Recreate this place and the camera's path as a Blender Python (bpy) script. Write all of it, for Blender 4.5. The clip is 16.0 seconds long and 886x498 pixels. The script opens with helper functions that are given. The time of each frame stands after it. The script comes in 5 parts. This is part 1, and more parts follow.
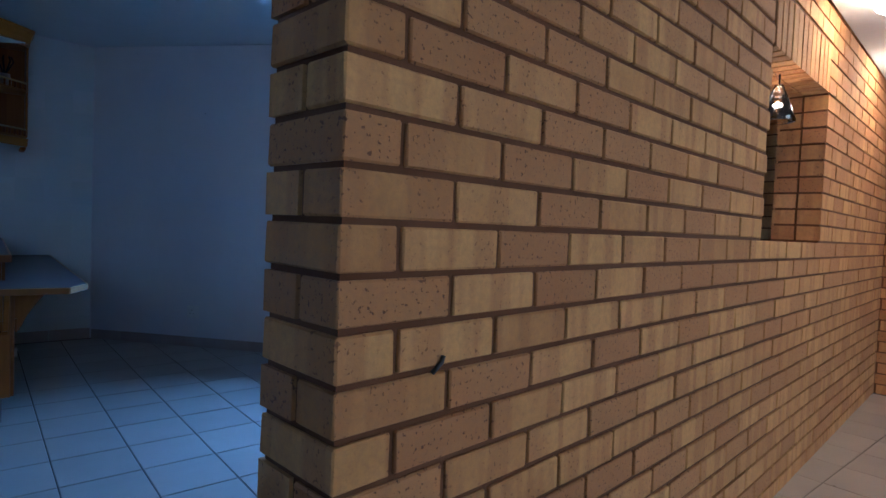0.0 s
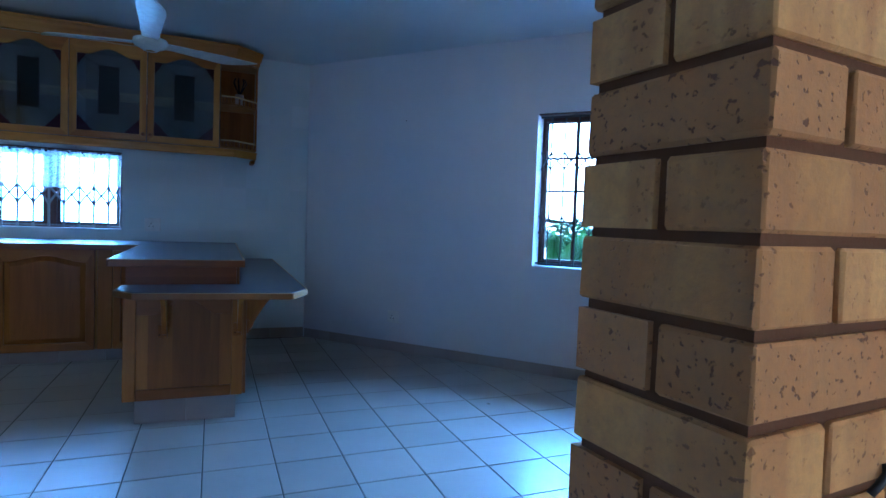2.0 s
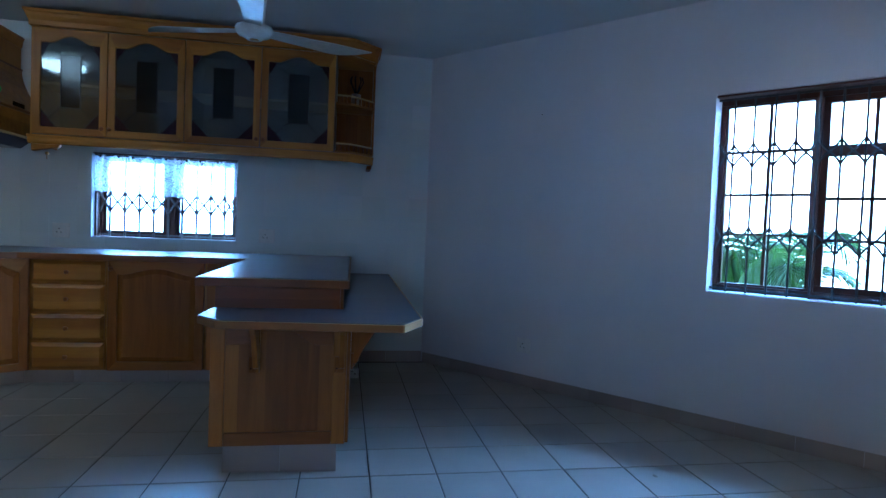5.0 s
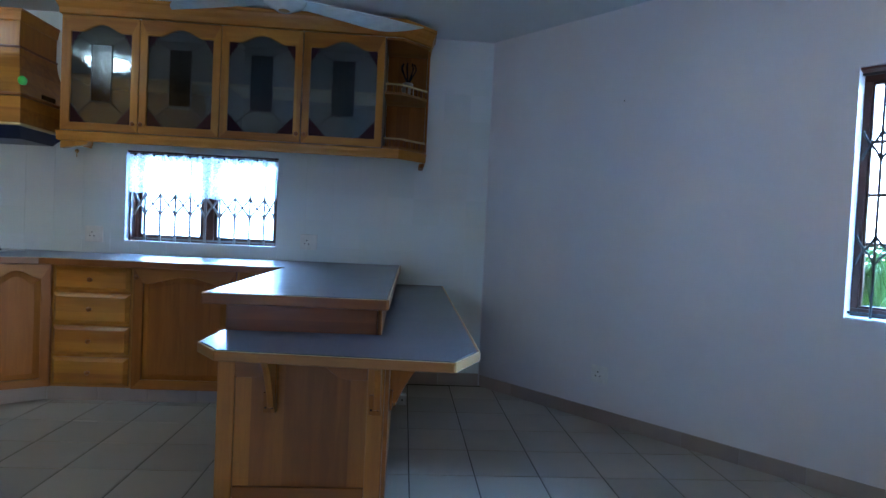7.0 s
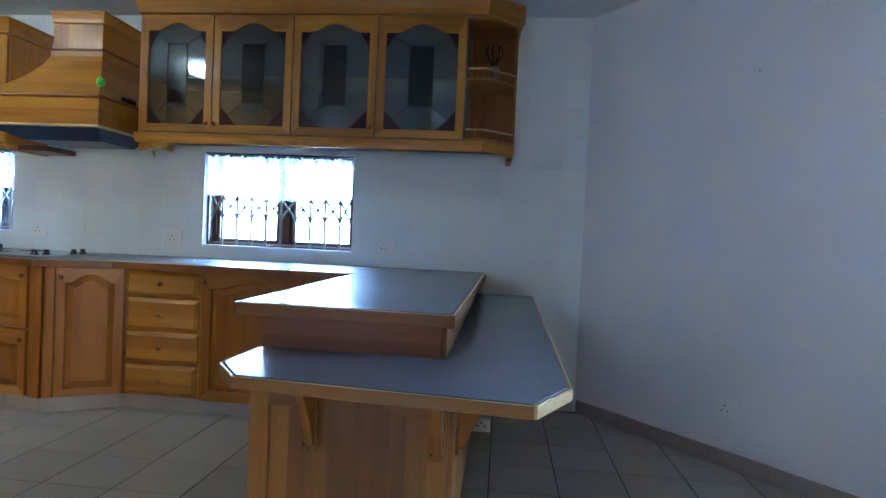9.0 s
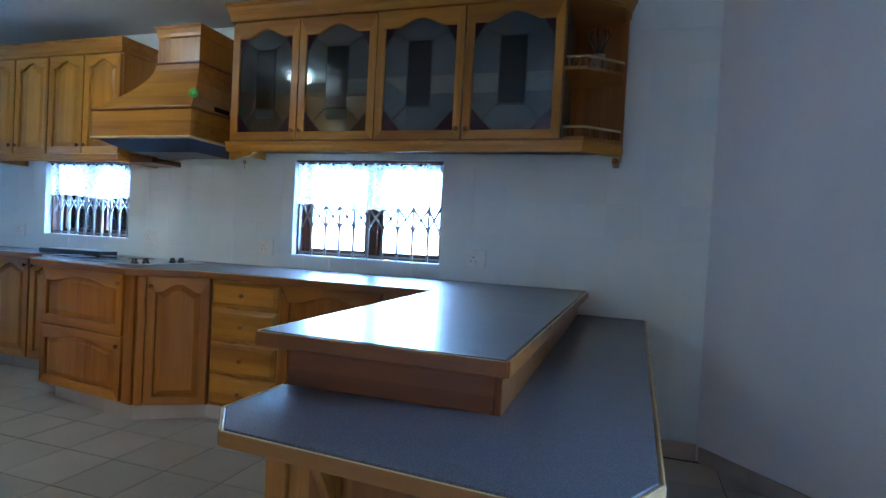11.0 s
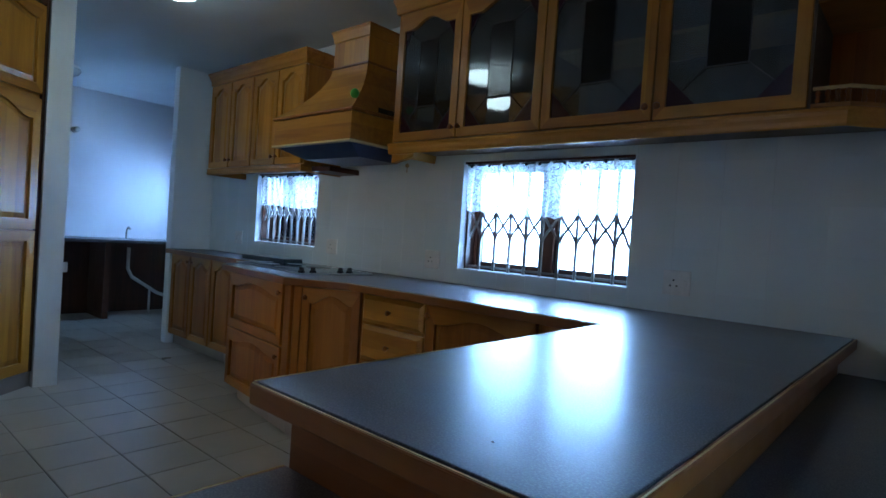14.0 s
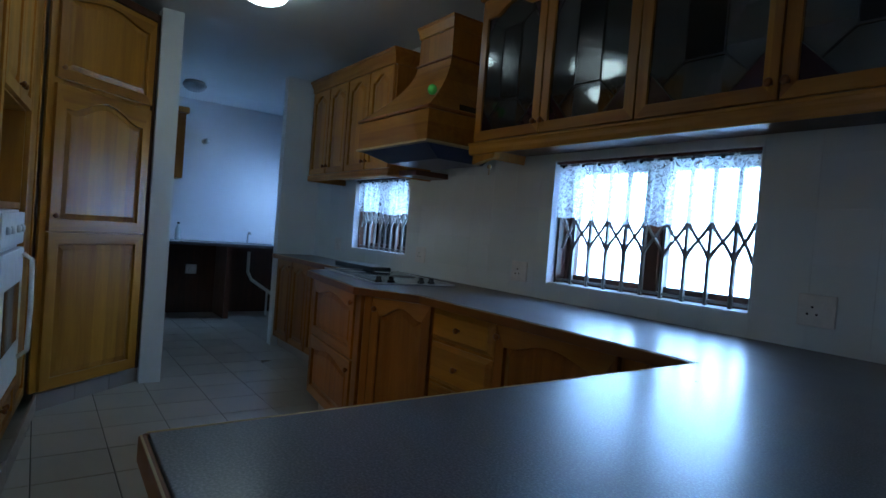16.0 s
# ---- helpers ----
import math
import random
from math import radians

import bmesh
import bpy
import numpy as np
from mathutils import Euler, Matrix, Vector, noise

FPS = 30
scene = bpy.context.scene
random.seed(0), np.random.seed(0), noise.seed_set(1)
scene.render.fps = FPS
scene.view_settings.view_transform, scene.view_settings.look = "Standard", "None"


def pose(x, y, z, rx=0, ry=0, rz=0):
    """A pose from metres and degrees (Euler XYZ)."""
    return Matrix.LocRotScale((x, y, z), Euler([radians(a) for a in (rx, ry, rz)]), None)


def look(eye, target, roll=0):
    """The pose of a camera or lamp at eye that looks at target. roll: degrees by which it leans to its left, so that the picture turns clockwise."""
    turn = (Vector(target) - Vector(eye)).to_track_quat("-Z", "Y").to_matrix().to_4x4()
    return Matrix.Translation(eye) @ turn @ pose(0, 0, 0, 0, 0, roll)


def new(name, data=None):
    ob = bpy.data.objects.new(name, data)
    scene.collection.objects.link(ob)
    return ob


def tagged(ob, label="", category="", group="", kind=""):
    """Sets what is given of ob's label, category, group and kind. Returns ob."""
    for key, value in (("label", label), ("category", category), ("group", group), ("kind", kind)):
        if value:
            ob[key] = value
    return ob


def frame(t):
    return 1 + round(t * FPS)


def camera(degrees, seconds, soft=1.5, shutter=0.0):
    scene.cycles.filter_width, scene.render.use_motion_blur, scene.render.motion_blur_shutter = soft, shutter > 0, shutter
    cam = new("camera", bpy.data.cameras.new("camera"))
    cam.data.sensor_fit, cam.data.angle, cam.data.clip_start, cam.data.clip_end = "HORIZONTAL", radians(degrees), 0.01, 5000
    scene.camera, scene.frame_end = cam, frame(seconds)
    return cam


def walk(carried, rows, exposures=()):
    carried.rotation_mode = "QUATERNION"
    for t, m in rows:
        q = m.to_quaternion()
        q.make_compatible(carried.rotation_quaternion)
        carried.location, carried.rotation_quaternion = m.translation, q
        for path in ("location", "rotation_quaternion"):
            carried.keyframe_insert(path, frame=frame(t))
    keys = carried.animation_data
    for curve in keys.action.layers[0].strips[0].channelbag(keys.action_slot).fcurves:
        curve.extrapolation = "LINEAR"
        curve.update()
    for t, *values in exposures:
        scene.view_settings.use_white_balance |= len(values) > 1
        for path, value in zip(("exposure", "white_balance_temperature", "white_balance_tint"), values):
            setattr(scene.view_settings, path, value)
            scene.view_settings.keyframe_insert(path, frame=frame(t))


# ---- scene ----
cam = camera(76.2, 16.0)
PATH = [
    (0, (0.542, 2.086, 1.146), (1.819, 3.623, 1.067), 2.4),
    (0.5, (0.535, 2.168, 1.146), (1.655, 3.822, 1.065), 2.5),
    (1, (0.526, 2.24, 1.145), (1.496, 3.987, 1.064), 2.5),
    (1.5, (0.518, 2.34, 1.148), (1.367, 4.149, 1.057), 2.3),
    (2, (0.524, 2.473, 1.152), (1.279, 4.323, 1.062), 2.2),
    (2.5, (0.524, 2.575, 1.151), (1.213, 4.45, 1.065), 2.2),
    (3, (0.546, 2.684, 1.149), (1.187, 4.577, 1.07), 2.2),
    (3.5, (0.606, 2.807, 1.148), (1.184, 4.72, 1.073), 2.2),
    (4, (0.658, 2.931, 1.147), (1.17, 4.863, 1.077), 2.2),
    (4.5, (0.671, 3.044, 1.145), (1.097, 4.997, 1.077), 2.3),
    (5, (0.666, 3.196, 1.156), (1.01, 5.165, 1.088), 2.3),
    (7.5, (0.764, 3.853, 1.158), (0.836, 5.851, 1.107), 2.7),
    (8, (0.779, 3.938, 1.146), (0.765, 5.937, 1.099), 2.6),
    (8.5, (0.801, 4.08, 1.141), (0.695, 6.077, 1.092), 2.6),
    (9, (0.825, 4.216, 1.13), (0.619, 6.205, 1.086), 2.6),
    (11.5, (0.945, 4.754, 1.186), (0.214, 6.615, 1.143), 3.1),
    (12, (0.889, 4.901, 1.198), (0.051, 6.717, 1.154), 3.2),
    (12.5, (0.878, 4.995, 1.206), (-0.057, 6.763, 1.159), 3.3),
    (13, (0.888, 5.117, 1.197), (-0.147, 6.828, 1.153), 3.4),
    (13.5, (0.916, 5.231, 1.189), (-0.241, 6.861, 1.145), 3.5),
    (14, (0.935, 5.338, 1.186), (-0.379, 6.844, 1.142), 3.9),
    (14.5, (0.924, 5.424, 1.183), (-0.498, 6.829, 1.137), 4.1),
    (15, (0.894, 5.546, 1.2), (-0.602, 6.871, 1.148), 4.2),
    (15.5, (0.875, 5.64, 1.201), (-0.682, 6.895, 1.151), 4.3),
    (16, (0.879, 5.758, 1.209), (-0.741, 6.929, 1.159), 4.6),
]

EXPOSURES = [(0, -0.8, 4200, 14), (1, -0.35, 4280, 12), (2.5, 0.1, 4220, 11), (5, -0.15, 4600, 12), (7.5, 0.9, 5350, 14), (9, 1.13, 5450, 14), (12.5, 0.36, 5350, 13), (14, -0.25, 5600, 13), (16, -0.95, 5750, 13)]
walk(cam, [(t, look(eye, target, roll)) for t, eye, target, roll in PATH], EXPOSURES)
SKY, DAY, YARDLIGHT, LAMP, WARM, WARM_FILL_GLOW = 0.12, 34.0, 11.0, 14.0, 150.0, 15.5
YARD_SKY, NORTH_SKY, SKY_BLUE = 5700.0, 110.0, (0.35, 0.61, 1.0)


def sin_(a):
    return math.sin(radians(a))


def cos_(a):
    return math.cos(radians(a))


# ---- world, sun, large lights, exposure ----
world = bpy.data.worlds.new("sky")
scene.world = world
world.use_nodes = True
wn = world.node_tree
sky = wn.nodes.new("ShaderNodeTexSky")
sky.sky_type, sky.sun_disc = "NISHITA", False
sky.sun_elevation, sky.sun_rotation = radians(58), radians(215)
wn.links.new(sky.outputs[0], wn.nodes["Background"].inputs[0])
wn.nodes["Background"].inputs[1].default_value = SKY
sun = new("sun", bpy.data.lights.new("sun", "SUN"))
sun.data.energy, sun.data.angle, sun.data.color = 4.0, radians(0.5), (1, 0.95, 0.87)
sun.matrix_basis = look((0, 0, 0), (sin_(35) * cos_(58), cos_(35) * cos_(58), -sin_(58)))


# ---- materials ----
def material(name, rough=0.5, metal=0.0, spec=0.5):
    m = bpy.data.materials.new(name)
    m.use_nodes = True
    t = m.node_tree
    b = t.nodes["Principled BSDF"]
    b.inputs["Roughness"].default_value, b.inputs["Metallic"].default_value = rough, metal
    b.inputs["Specular IOR Level"].default_value = spec
    return m, t, b


def coords(t, scale=(1, 1, 1), source="Object"):
    c, mp = t.nodes.new("ShaderNodeTexCoord"), t.nodes.new("ShaderNodeMapping")
    mp.inputs["Scale"].default_value = scale
    t.links.new(c.outputs[source], mp.inputs[0])
    return mp.outputs[0]


def noise_of(t, vec, scale, detail=4, rough=0.6, distort=0.0):
    n = t.nodes.new("ShaderNodeTexNoise")
    for key, value in (("Scale", scale), ("Detail", detail), ("Roughness", rough), ("Distortion", distort)):
        n.inputs[key].default_value = value
    t.links.new(vec, n.inputs["Vector"])
    return n.outputs["Fac"]


def ramp(t, fac, *stops):
    r = t.nodes.new("ShaderNodeValToRGB")
    el = r.color_ramp.elements
    while len(el) < len(stops):
        el.new(0.5)
    for e, (p, c) in zip(el, stops):
        e.position, e.color = p, (*c, 1) if len(c) == 3 else c
    t.links.new(fac, r.inputs[0])
    return r.outputs[0]


def mixed(t, fac, a, b, mode="MIX"):
    m = t.nodes.new("ShaderNodeMix")
    m.data_type, m.blend_type = "RGBA", mode
    for sock, v in ((m.inputs[0], fac), (m.inputs[6], a), (m.inputs[7], b)):
        if isinstance(v, (int, float)):
            sock.default_value = v
        elif isinstance(v, tuple):
            sock.default_value = (*v, 1)
        else:
            t.links.new(v, sock)
    return m.outputs[2]


def maths(t, op, a, b=0.0):
    m = t.nodes.new("ShaderNodeMath")
    m.operation = op
    for sock, v in zip(m.inputs, (a, b)):
        if isinstance(v, (int, float)):
            sock.default_value = v
        else:
            t.links.new(v, sock)
    return m.outputs[0]


def bumped(t, b, height, strength=0.3, distance=0.002):
    n = t.nodes.new("ShaderNodeBump")
    n.inputs["Strength"].default_value, n.inputs["Distance"].default_value = strength, distance
    t.links.new(height, n.inputs["Height"])
    t.links.new(n.outputs[0], b.inputs["Normal"])


def rough_of(t, b, fac, lo, hi):
    r = t.nodes.new("ShaderNodeMapRange")
    r.inputs["To Min"].default_value, r.inputs["To Max"].default_value = lo, hi
    t.links.new(fac, r.inputs["Value"])
    t.links.new(r.outputs[0], b.inputs["Roughness"])


def wood(name, grain=2, dark=(0.21, 0.073, 0.006), light=(0.51, 0.226, 0.023), stave=0.095, rough=0.36, tone=0.5, vary=0.38, coat=0.18, spec=0.32):
    """Varnished wood; grain: the axis along which it runs."""
    m, t, b = material(name, rough, spec=spec)
    s = [14, 14, 14]
    s[grain] = 1.1
    v = coords(t, tuple(s))
    fine = noise_of(t, v, 6, 6, 0.65, 0.6)
    broad = noise_of(t, v, 1.1, 3, 0.5, 1.2)
    sep = t.nodes.new("ShaderNodeSeparateXYZ")
    t.links.new(coords(t), sep.inputs[0])
    across = sep.outputs[0 if grain != 0 else 2]
    cell = maths(t, "FLOOR", maths(t, "DIVIDE", across, stave))
    info = t.nodes.new("ShaderNodeObjectInfo")
    w = t.nodes.new("ShaderNodeTexWhiteNoise")
    w.noise_dimensions = "2D"
    cv = t.nodes.new("ShaderNodeCombineXYZ")
    t.links.new(cell, cv.inputs[0])
    t.links.new(info.outputs["Random"], cv.inputs[1])
    t.links.new(cv.outputs[0], w.inputs["Vector"])
    mix = maths(t, "ADD", maths(t, "MULTIPLY", w.outputs["Value"], vary), maths(t, "MULTIPLY", broad, 1.05 - vary))
    base = ramp(t, mix, (0.15, dark), (0.5, tuple(d + (l - d) * tone for d, l in zip(dark, light))), (0.95, light))
    base = mixed(t, ramp(t, fine, (0.45, (0, 0, 0)), (0.8, (0.32, 0.32, 0.32))), base, dark)
    t.links.new(base, b.inputs["Base Color"])
    rough_of(t, b, noise_of(t, coords(t), 9, 3), rough - 0.06, rough + 0.14)
    b.inputs["Coat Weight"].default_value, b.inputs["Coat Roughness"].default_value = coat, 0.22
    bumped(t, b, fine, 0.08, 0.001)
    return m


def paint(name, colour, rough=0.7, vary=0.06, bump=0.15, scale=30):
    m, t, b = material(name, rough)
    n = noise_of(t, coords(t), 1.3, 5, 0.65)
    a, c = tuple(x * (1 - vary) for x in colour), tuple(min(1, x * (1 + vary)) for x in colour)
    t.links.new(ramp(t, n, (0.3, a), (0.7, c)), b.inputs["Base Color"])
    bumped(t, b, noise_of(t, coords(t), scale, 5), bump, 0.002)
    rough_of(t, b, noise_of(t, coords(t), 4, 3), rough - 0.08, rough + 0.08)
    return m


def plain(name, colour, rough=0.4, metal=0.0, emit=0.0):
    m, t, b = material(name, rough, metal)
    n = noise_of(t, coords(t), 22, 4)
    t.links.new(ramp(t, n, (0.3, tuple(x * 0.9 for x in colour)), (0.7, tuple(min(1, x * 1.08) for x in colour))), b.inputs["Base Color"])
    if emit:
        b.inputs["Emission Color"].default_value, b.inputs["Emission Strength"].default_value = (*colour, 1), emit
    return m


WOOD_V = wood("varnished_wood_upright", 2)
WOOD_H = wood("varnished_wood_lengthwise", 0)
WOOD_Y = wood("varnished_wood_deep", 1)
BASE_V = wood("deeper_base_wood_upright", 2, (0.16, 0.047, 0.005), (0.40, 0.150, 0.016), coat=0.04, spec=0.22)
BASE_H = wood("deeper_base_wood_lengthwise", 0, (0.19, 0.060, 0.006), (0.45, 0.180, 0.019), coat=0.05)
UPSTAND = wood("red_brown_upstand", 0, (0.13, 0.036, 0.006), (0.27, 0.085, 0.012), 0.4)
WOOD_EDGE = wood("dark_wood_edge", 0, (0.12, 0.036, 0.006), (0.27, 0.095, 0.015), 5.0, 0.35)
STAINED_V = wood("darker_bar_wood_upright", 2, (0.13, 0.040, 0.005), (0.46, 0.180, 0.021), 0.12, vary=0.6, coat=0.06)
STAINED_H = wood("darker_bar_wood_lengthwise", 0, (0.12, 0.038, 0.005), (0.30, 0.105, 0.012), 0.12)
STAINED_Y = wood("darker_bar_wood_deep", 1, (0.12, 0.038, 0.005), (0.30, 0.105, 0.012), 0.12)
WOOD_GOLD = wood("golden_worn_edge", 0, (0.15, 0.056, 0.009), (0.36, 0.155, 0.026), 5.0, 0.4)
WOOD_WORN = wood("worn_pale_wood", 0, (0.26, 0.145, 0.045), (0.50, 0.34, 0.15), 5.0, 0.5)
WOOD_RAW = wood("pale_wood_end", 0, (0.44, 0.29, 0.11), (0.66, 0.50, 0.26), 5.0, 0.5)
# window joinery; also the shade colour for scullery parts and a cabinet underside
FRAME_WOOD = wood("dark_window_and_shade_wood", 2, (0.035, 0.014, 0.008), (0.11, 0.04, 0.02), 5.0, 0.35)
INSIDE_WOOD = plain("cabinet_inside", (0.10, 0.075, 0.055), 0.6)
WALL = paint("lilac_white_paint", (0.66, 0.66, 0.70), 0.75, 0.05, 0.2, 24)
CEILING = paint("ceiling_paint", (0.62, 0.67, 0.70), 0.65, 0.04, 0.1, 18)
WHITE = paint("white_paint", (0.72, 0.75, 0.76), 0.5, 0.04, 0.1)
OUTSIDE = paint("outside_plaster", (0.75, 0.72, 0.68), 0.85, 0.08, 0.3)
GROUND = paint("paving_ground", (0.52, 0.49, 0.44), 0.9, 0.2, 0.5, 8)
STEEL = plain("dark_painted_steel", (0.032, 0.034, 0.036), 0.55)
# lighter steel colour holds the daylight bloom over the kitchen bars
BLOOM_STEEL = plain("bloom_lightened_steel", (0.24, 0.22, 0.20), 0.35, 0.3)
METAL = plain("brushed_metal", (0.55, 0.55, 0.55), 0.28, 1.0)
BRASS = plain("aged_brass", (0.35, 0.24, 0.10), 0.35, 0.9)
BLACK = plain("black_enamel", (0.015, 0.016, 0.02), 0.2)
LIDBLACK = plain("dark_teal_enamel", (0.012, 0.022, 0.028), 0.3)
NAVY = plain("dark_hood_metal", (0.02, 0.025, 0.06), 0.35, 0.5)
PLASTIC = plain("white_plastic", (0.70, 0.70, 0.69), 0.35)
FAN_WHITE = plain("fan_enamel", (0.62, 0.68, 0.66), 0.25)
CLAY = plain("mottled_clay", (0.34, 0.26, 0.22), 0.6)
GREEN = plain("green_plastic", (0.10, 0.55, 0.08), 0.35)
LEAD = plain("lead_came", (0.05, 0.05, 0.055), 0.4, 0.8)
DARKGLASS = plain("dark_red_glass", (0.030, 0.010, 0.018), 0.12)
# glows of the two added fill sheets behind the south wall
WARM_FILL = plain("warm_fill_light", (1.0, 0.87, 0.68), 1.0, 0.0, WARM_FILL_GLOW)
COOL_FILL = plain("cool_fill_light", (0.75, 0.87, 1.0), 1.0, 0.0, 2.2)
LEAF, t, b = material("leaf", 0.45)
leaf_tl, leaf_mx = t.nodes.new("ShaderNodeBsdfTranslucent"), t.nodes.new("ShaderNodeMixShader")
leaf_c = ramp(t, noise_of(t, coords(t), 9, 4), (0.3, (0.030, 0.066, 0.008)), (0.7, (0.070, 0.125, 0.014)))
t.links.new(leaf_c, b.inputs["Base Color"]), t.links.new(leaf_c, leaf_tl.inputs[0])
leaf_mx.inputs[0].default_value = 0.38
t.links.new(b.outputs[0], leaf_mx.inputs[1]), t.links.new(leaf_tl.outputs[0], leaf_mx.inputs[2])
t.links.new(leaf_mx.outputs[0], t.nodes["Material Output"].inputs[0])
HOB = plain("hob_glass", (0.010, 0.011, 0.014), 0.1)
HOB.node_tree.nodes["Principled BSDF"].inputs["Specular IOR Level"].default_value = 0.3
BACKDROP = plain("glowing_daylight", (0.52, 0.76, 1.0), 1.0, 0.0, DAY)


YARD = plain("glowing_yard", (0.93, 0.96, 1.0), 1.0, 0.0, YARDLIGHT)
t = YARD.node_tree
t.links.new(ramp(t, noise_of(t, coords(t), 0.9, 4), (0.35, (0.70, 0.92, 0.72)), (0.5, (0.9, 1.0, 0.98)), (0.7, (1.0, 0.90, 0.98))), t.nodes["Principled BSDF"].inputs["Emission Color"])


def tile_mat(name, c0, c1, rough=0.18):
    m, t, b = material(name, rough)
    info = t.nodes.new("ShaderNodeObjectInfo")
    geo = t.nodes.new("ShaderNodeNewGeometry")
    geo_r = maths(t, "ADD", geo.outputs["Random Per Island"], info.outputs["Random"])
    r = maths(t, "FRACT", geo_r)
    shift, place = t.nodes.new("ShaderNodeCombineXYZ"), t.nodes.new("ShaderNodeVectorMath")
    place.operation = "ADD"
    t.links.new(maths(t, "MULTIPLY", r, 31.0), shift.inputs[0])
    t.links.new(maths(t, "MULTIPLY", r, 17.0), shift.inputs[1])
    t.links.new(coords(t), place.inputs[0])
    t.links.new(shift.outputs[0], place.inputs[1])
    v = place.outputs[0]
    n = noise_of(t, v, 3, 3, 0.5)
    mix = maths(t, "ADD", maths(t, "MULTIPLY", r, 0.35), maths(t, "MULTIPLY", n, 0.65))
    base = ramp(t, mix, (0.2, c0), (0.8, c1))
    t.links.new(base, b.inputs["Base Color"])
    rough_of(t, b, n, rough, rough + 0.05)
    return m


TILE = tile_mat("glazed_floor_tile", (0.30, 0.272, 0.225), (0.42, 0.385, 0.325), 0.26)
GROUT = paint("dark_grout", (0.07, 0.065, 0.06), 0.9)
SKIRT = tile_mat("skirting_tile", (0.29, 0.245, 0.220), (0.42, 0.365, 0.330), 0.32)
WALLTILE = tile_mat("glazed_wall_tile", (0.60, 0.67, 0.68), (0.68, 0.735, 0.755), 0.34)


def brick_mat():
    m, t, b = material("face_brick", 0.85)
    info = t.nodes.new("ShaderNodeObjectInfo")
    geo = t.nodes.new("ShaderNodeNewGeometry")
    r = maths(t, "FRACT", maths(t, "ADD", geo.outputs["Random Per Island"], info.outputs["Random"]))
    v0 = coords(t)
    off = t.nodes.new("ShaderNodeVectorMath")
    off.operation = "ADD"
    cv = t.nodes.new("ShaderNodeCombineXYZ")
    t.links.new(maths(t, "MULTIPLY", r, 37.0), cv.inputs[0])
    t.links.new(maths(t, "MULTIPLY", r, 11.0), cv.inputs[2])
    t.links.new(v0, off.inputs[0])
    t.links.new(cv.outputs[0], off.inputs[1])
    v = off.outputs[0]
    blot = noise_of(t, v, 9, 4, 0.55)
    fine = noise_of(t, v, 60, 5, 0.7)
    pits = noise_of(t, v, 112, 2, 0.5)
    drag = t.nodes.new("ShaderNodeMapping")
    drag.inputs["Scale"].default_value = (15, 15, 1.5)
    t.links.new(v, drag.inputs[0])
    band = ramp(t, noise_of(t, drag.outputs[0], 1.0, 2, 0.4, 0.3), (0.46, (0, 0, 0)), (0.56, (1, 1, 1)))
    burnt = ramp(t, maths(t, "FRACT", maths(t, "MULTIPLY", r, 7.31)), (0.60, (0, 0, 0)), (0.66, (1, 1, 1)))
    mix = maths(t, "ADD", maths(t, "MULTIPLY", r, 0.38), maths(t, "MULTIPLY", blot, 0.66))
    base = ramp(t, mix, (0.18, (0.39, 0.182, 0.042)), (0.42, (0.49, 0.245, 0.060)), (0.62, (0.57, 0.302, 0.080)), (0.9, (0.64, 0.352, 0.102)))
    redder = mixed(t, 0.85, base, (0.352, 0.148, 0.040))
    patch = maths(t, "MAXIMUM", maths(t, "MULTIPLY", band, 0.62), maths(t, "MULTIPLY", burnt, 0.8))
    base = mixed(t, patch, base, redder)
    base = mixed(t, ramp(t, fine, (0.3, (0.4, 0.4, 0.4)), (0.6, (0, 0, 0))), base, (0.25, 0.135, 0.065))
    pit = ramp(t, pits, (0.33, (1, 1, 1)), (0.385, (0, 0, 0)))
    pitm = maths(t, "MULTIPLY", pit, maths(t, "ADD", maths(t, "MULTIPLY", patch, 0.95), 0.04))
    base = mixed(t, pitm, base, (0.095, 0.040, 0.018))
    t.links.new(base, b.inputs["Base Color"])
    h = maths(t, "SUBTRACT", maths(t, "ADD", fine, maths(t, "MULTIPLY", blot, 0.6)), maths(t, "MULTIPLY", pitm, 1.4))
    bumped(t, b, h, 0.5, 0.003)
    return m


BRICK = brick_mat()
MORTAR = paint("dark_mortar", (0.13, 0.052, 0.014), 0.95, 0.15, 0.6, 60)


def counter_mat():
    m, t, b = material("speckled_laminate", 0.45)
    v = coords(t)
    n = noise_of(t, v, 260, 2, 0.5)
    base = ramp(t, n, (0.38, (0.042, 0.042, 0.052)), (0.52, (0.068, 0.068, 0.080)), (0.68, (0.12, 0.118, 0.12)))
    smear = noise_of(t, v, 1.6, 3, 0.5)
    base = mixed(t, ramp(t, smear, (0.45, (0, 0, 0)), (0.9, (0.18, 0.18, 0.18))), base, (0.10, 0.10, 0.11))
    wipe = noise_of(t, coords(t, (2.2, 7, 1)), 1.4, 5, 0.65, 0.8)
    base = mixed(t, ramp(t, wipe, (0.52, (0, 0, 0)), (0.72, (0.22, 0.22, 0.22))), base, (0.17, 0.17, 0.18))
    t.links.new(base, b.inputs["Base Color"])
    rough_of(t, b, wipe, 0.42, 0.58)
    b.inputs["Coat Weight"].default_value, b.inputs["Coat Roughness"].default_value = 0.75, 0.26
    return m


COUNTER = counter_mat()


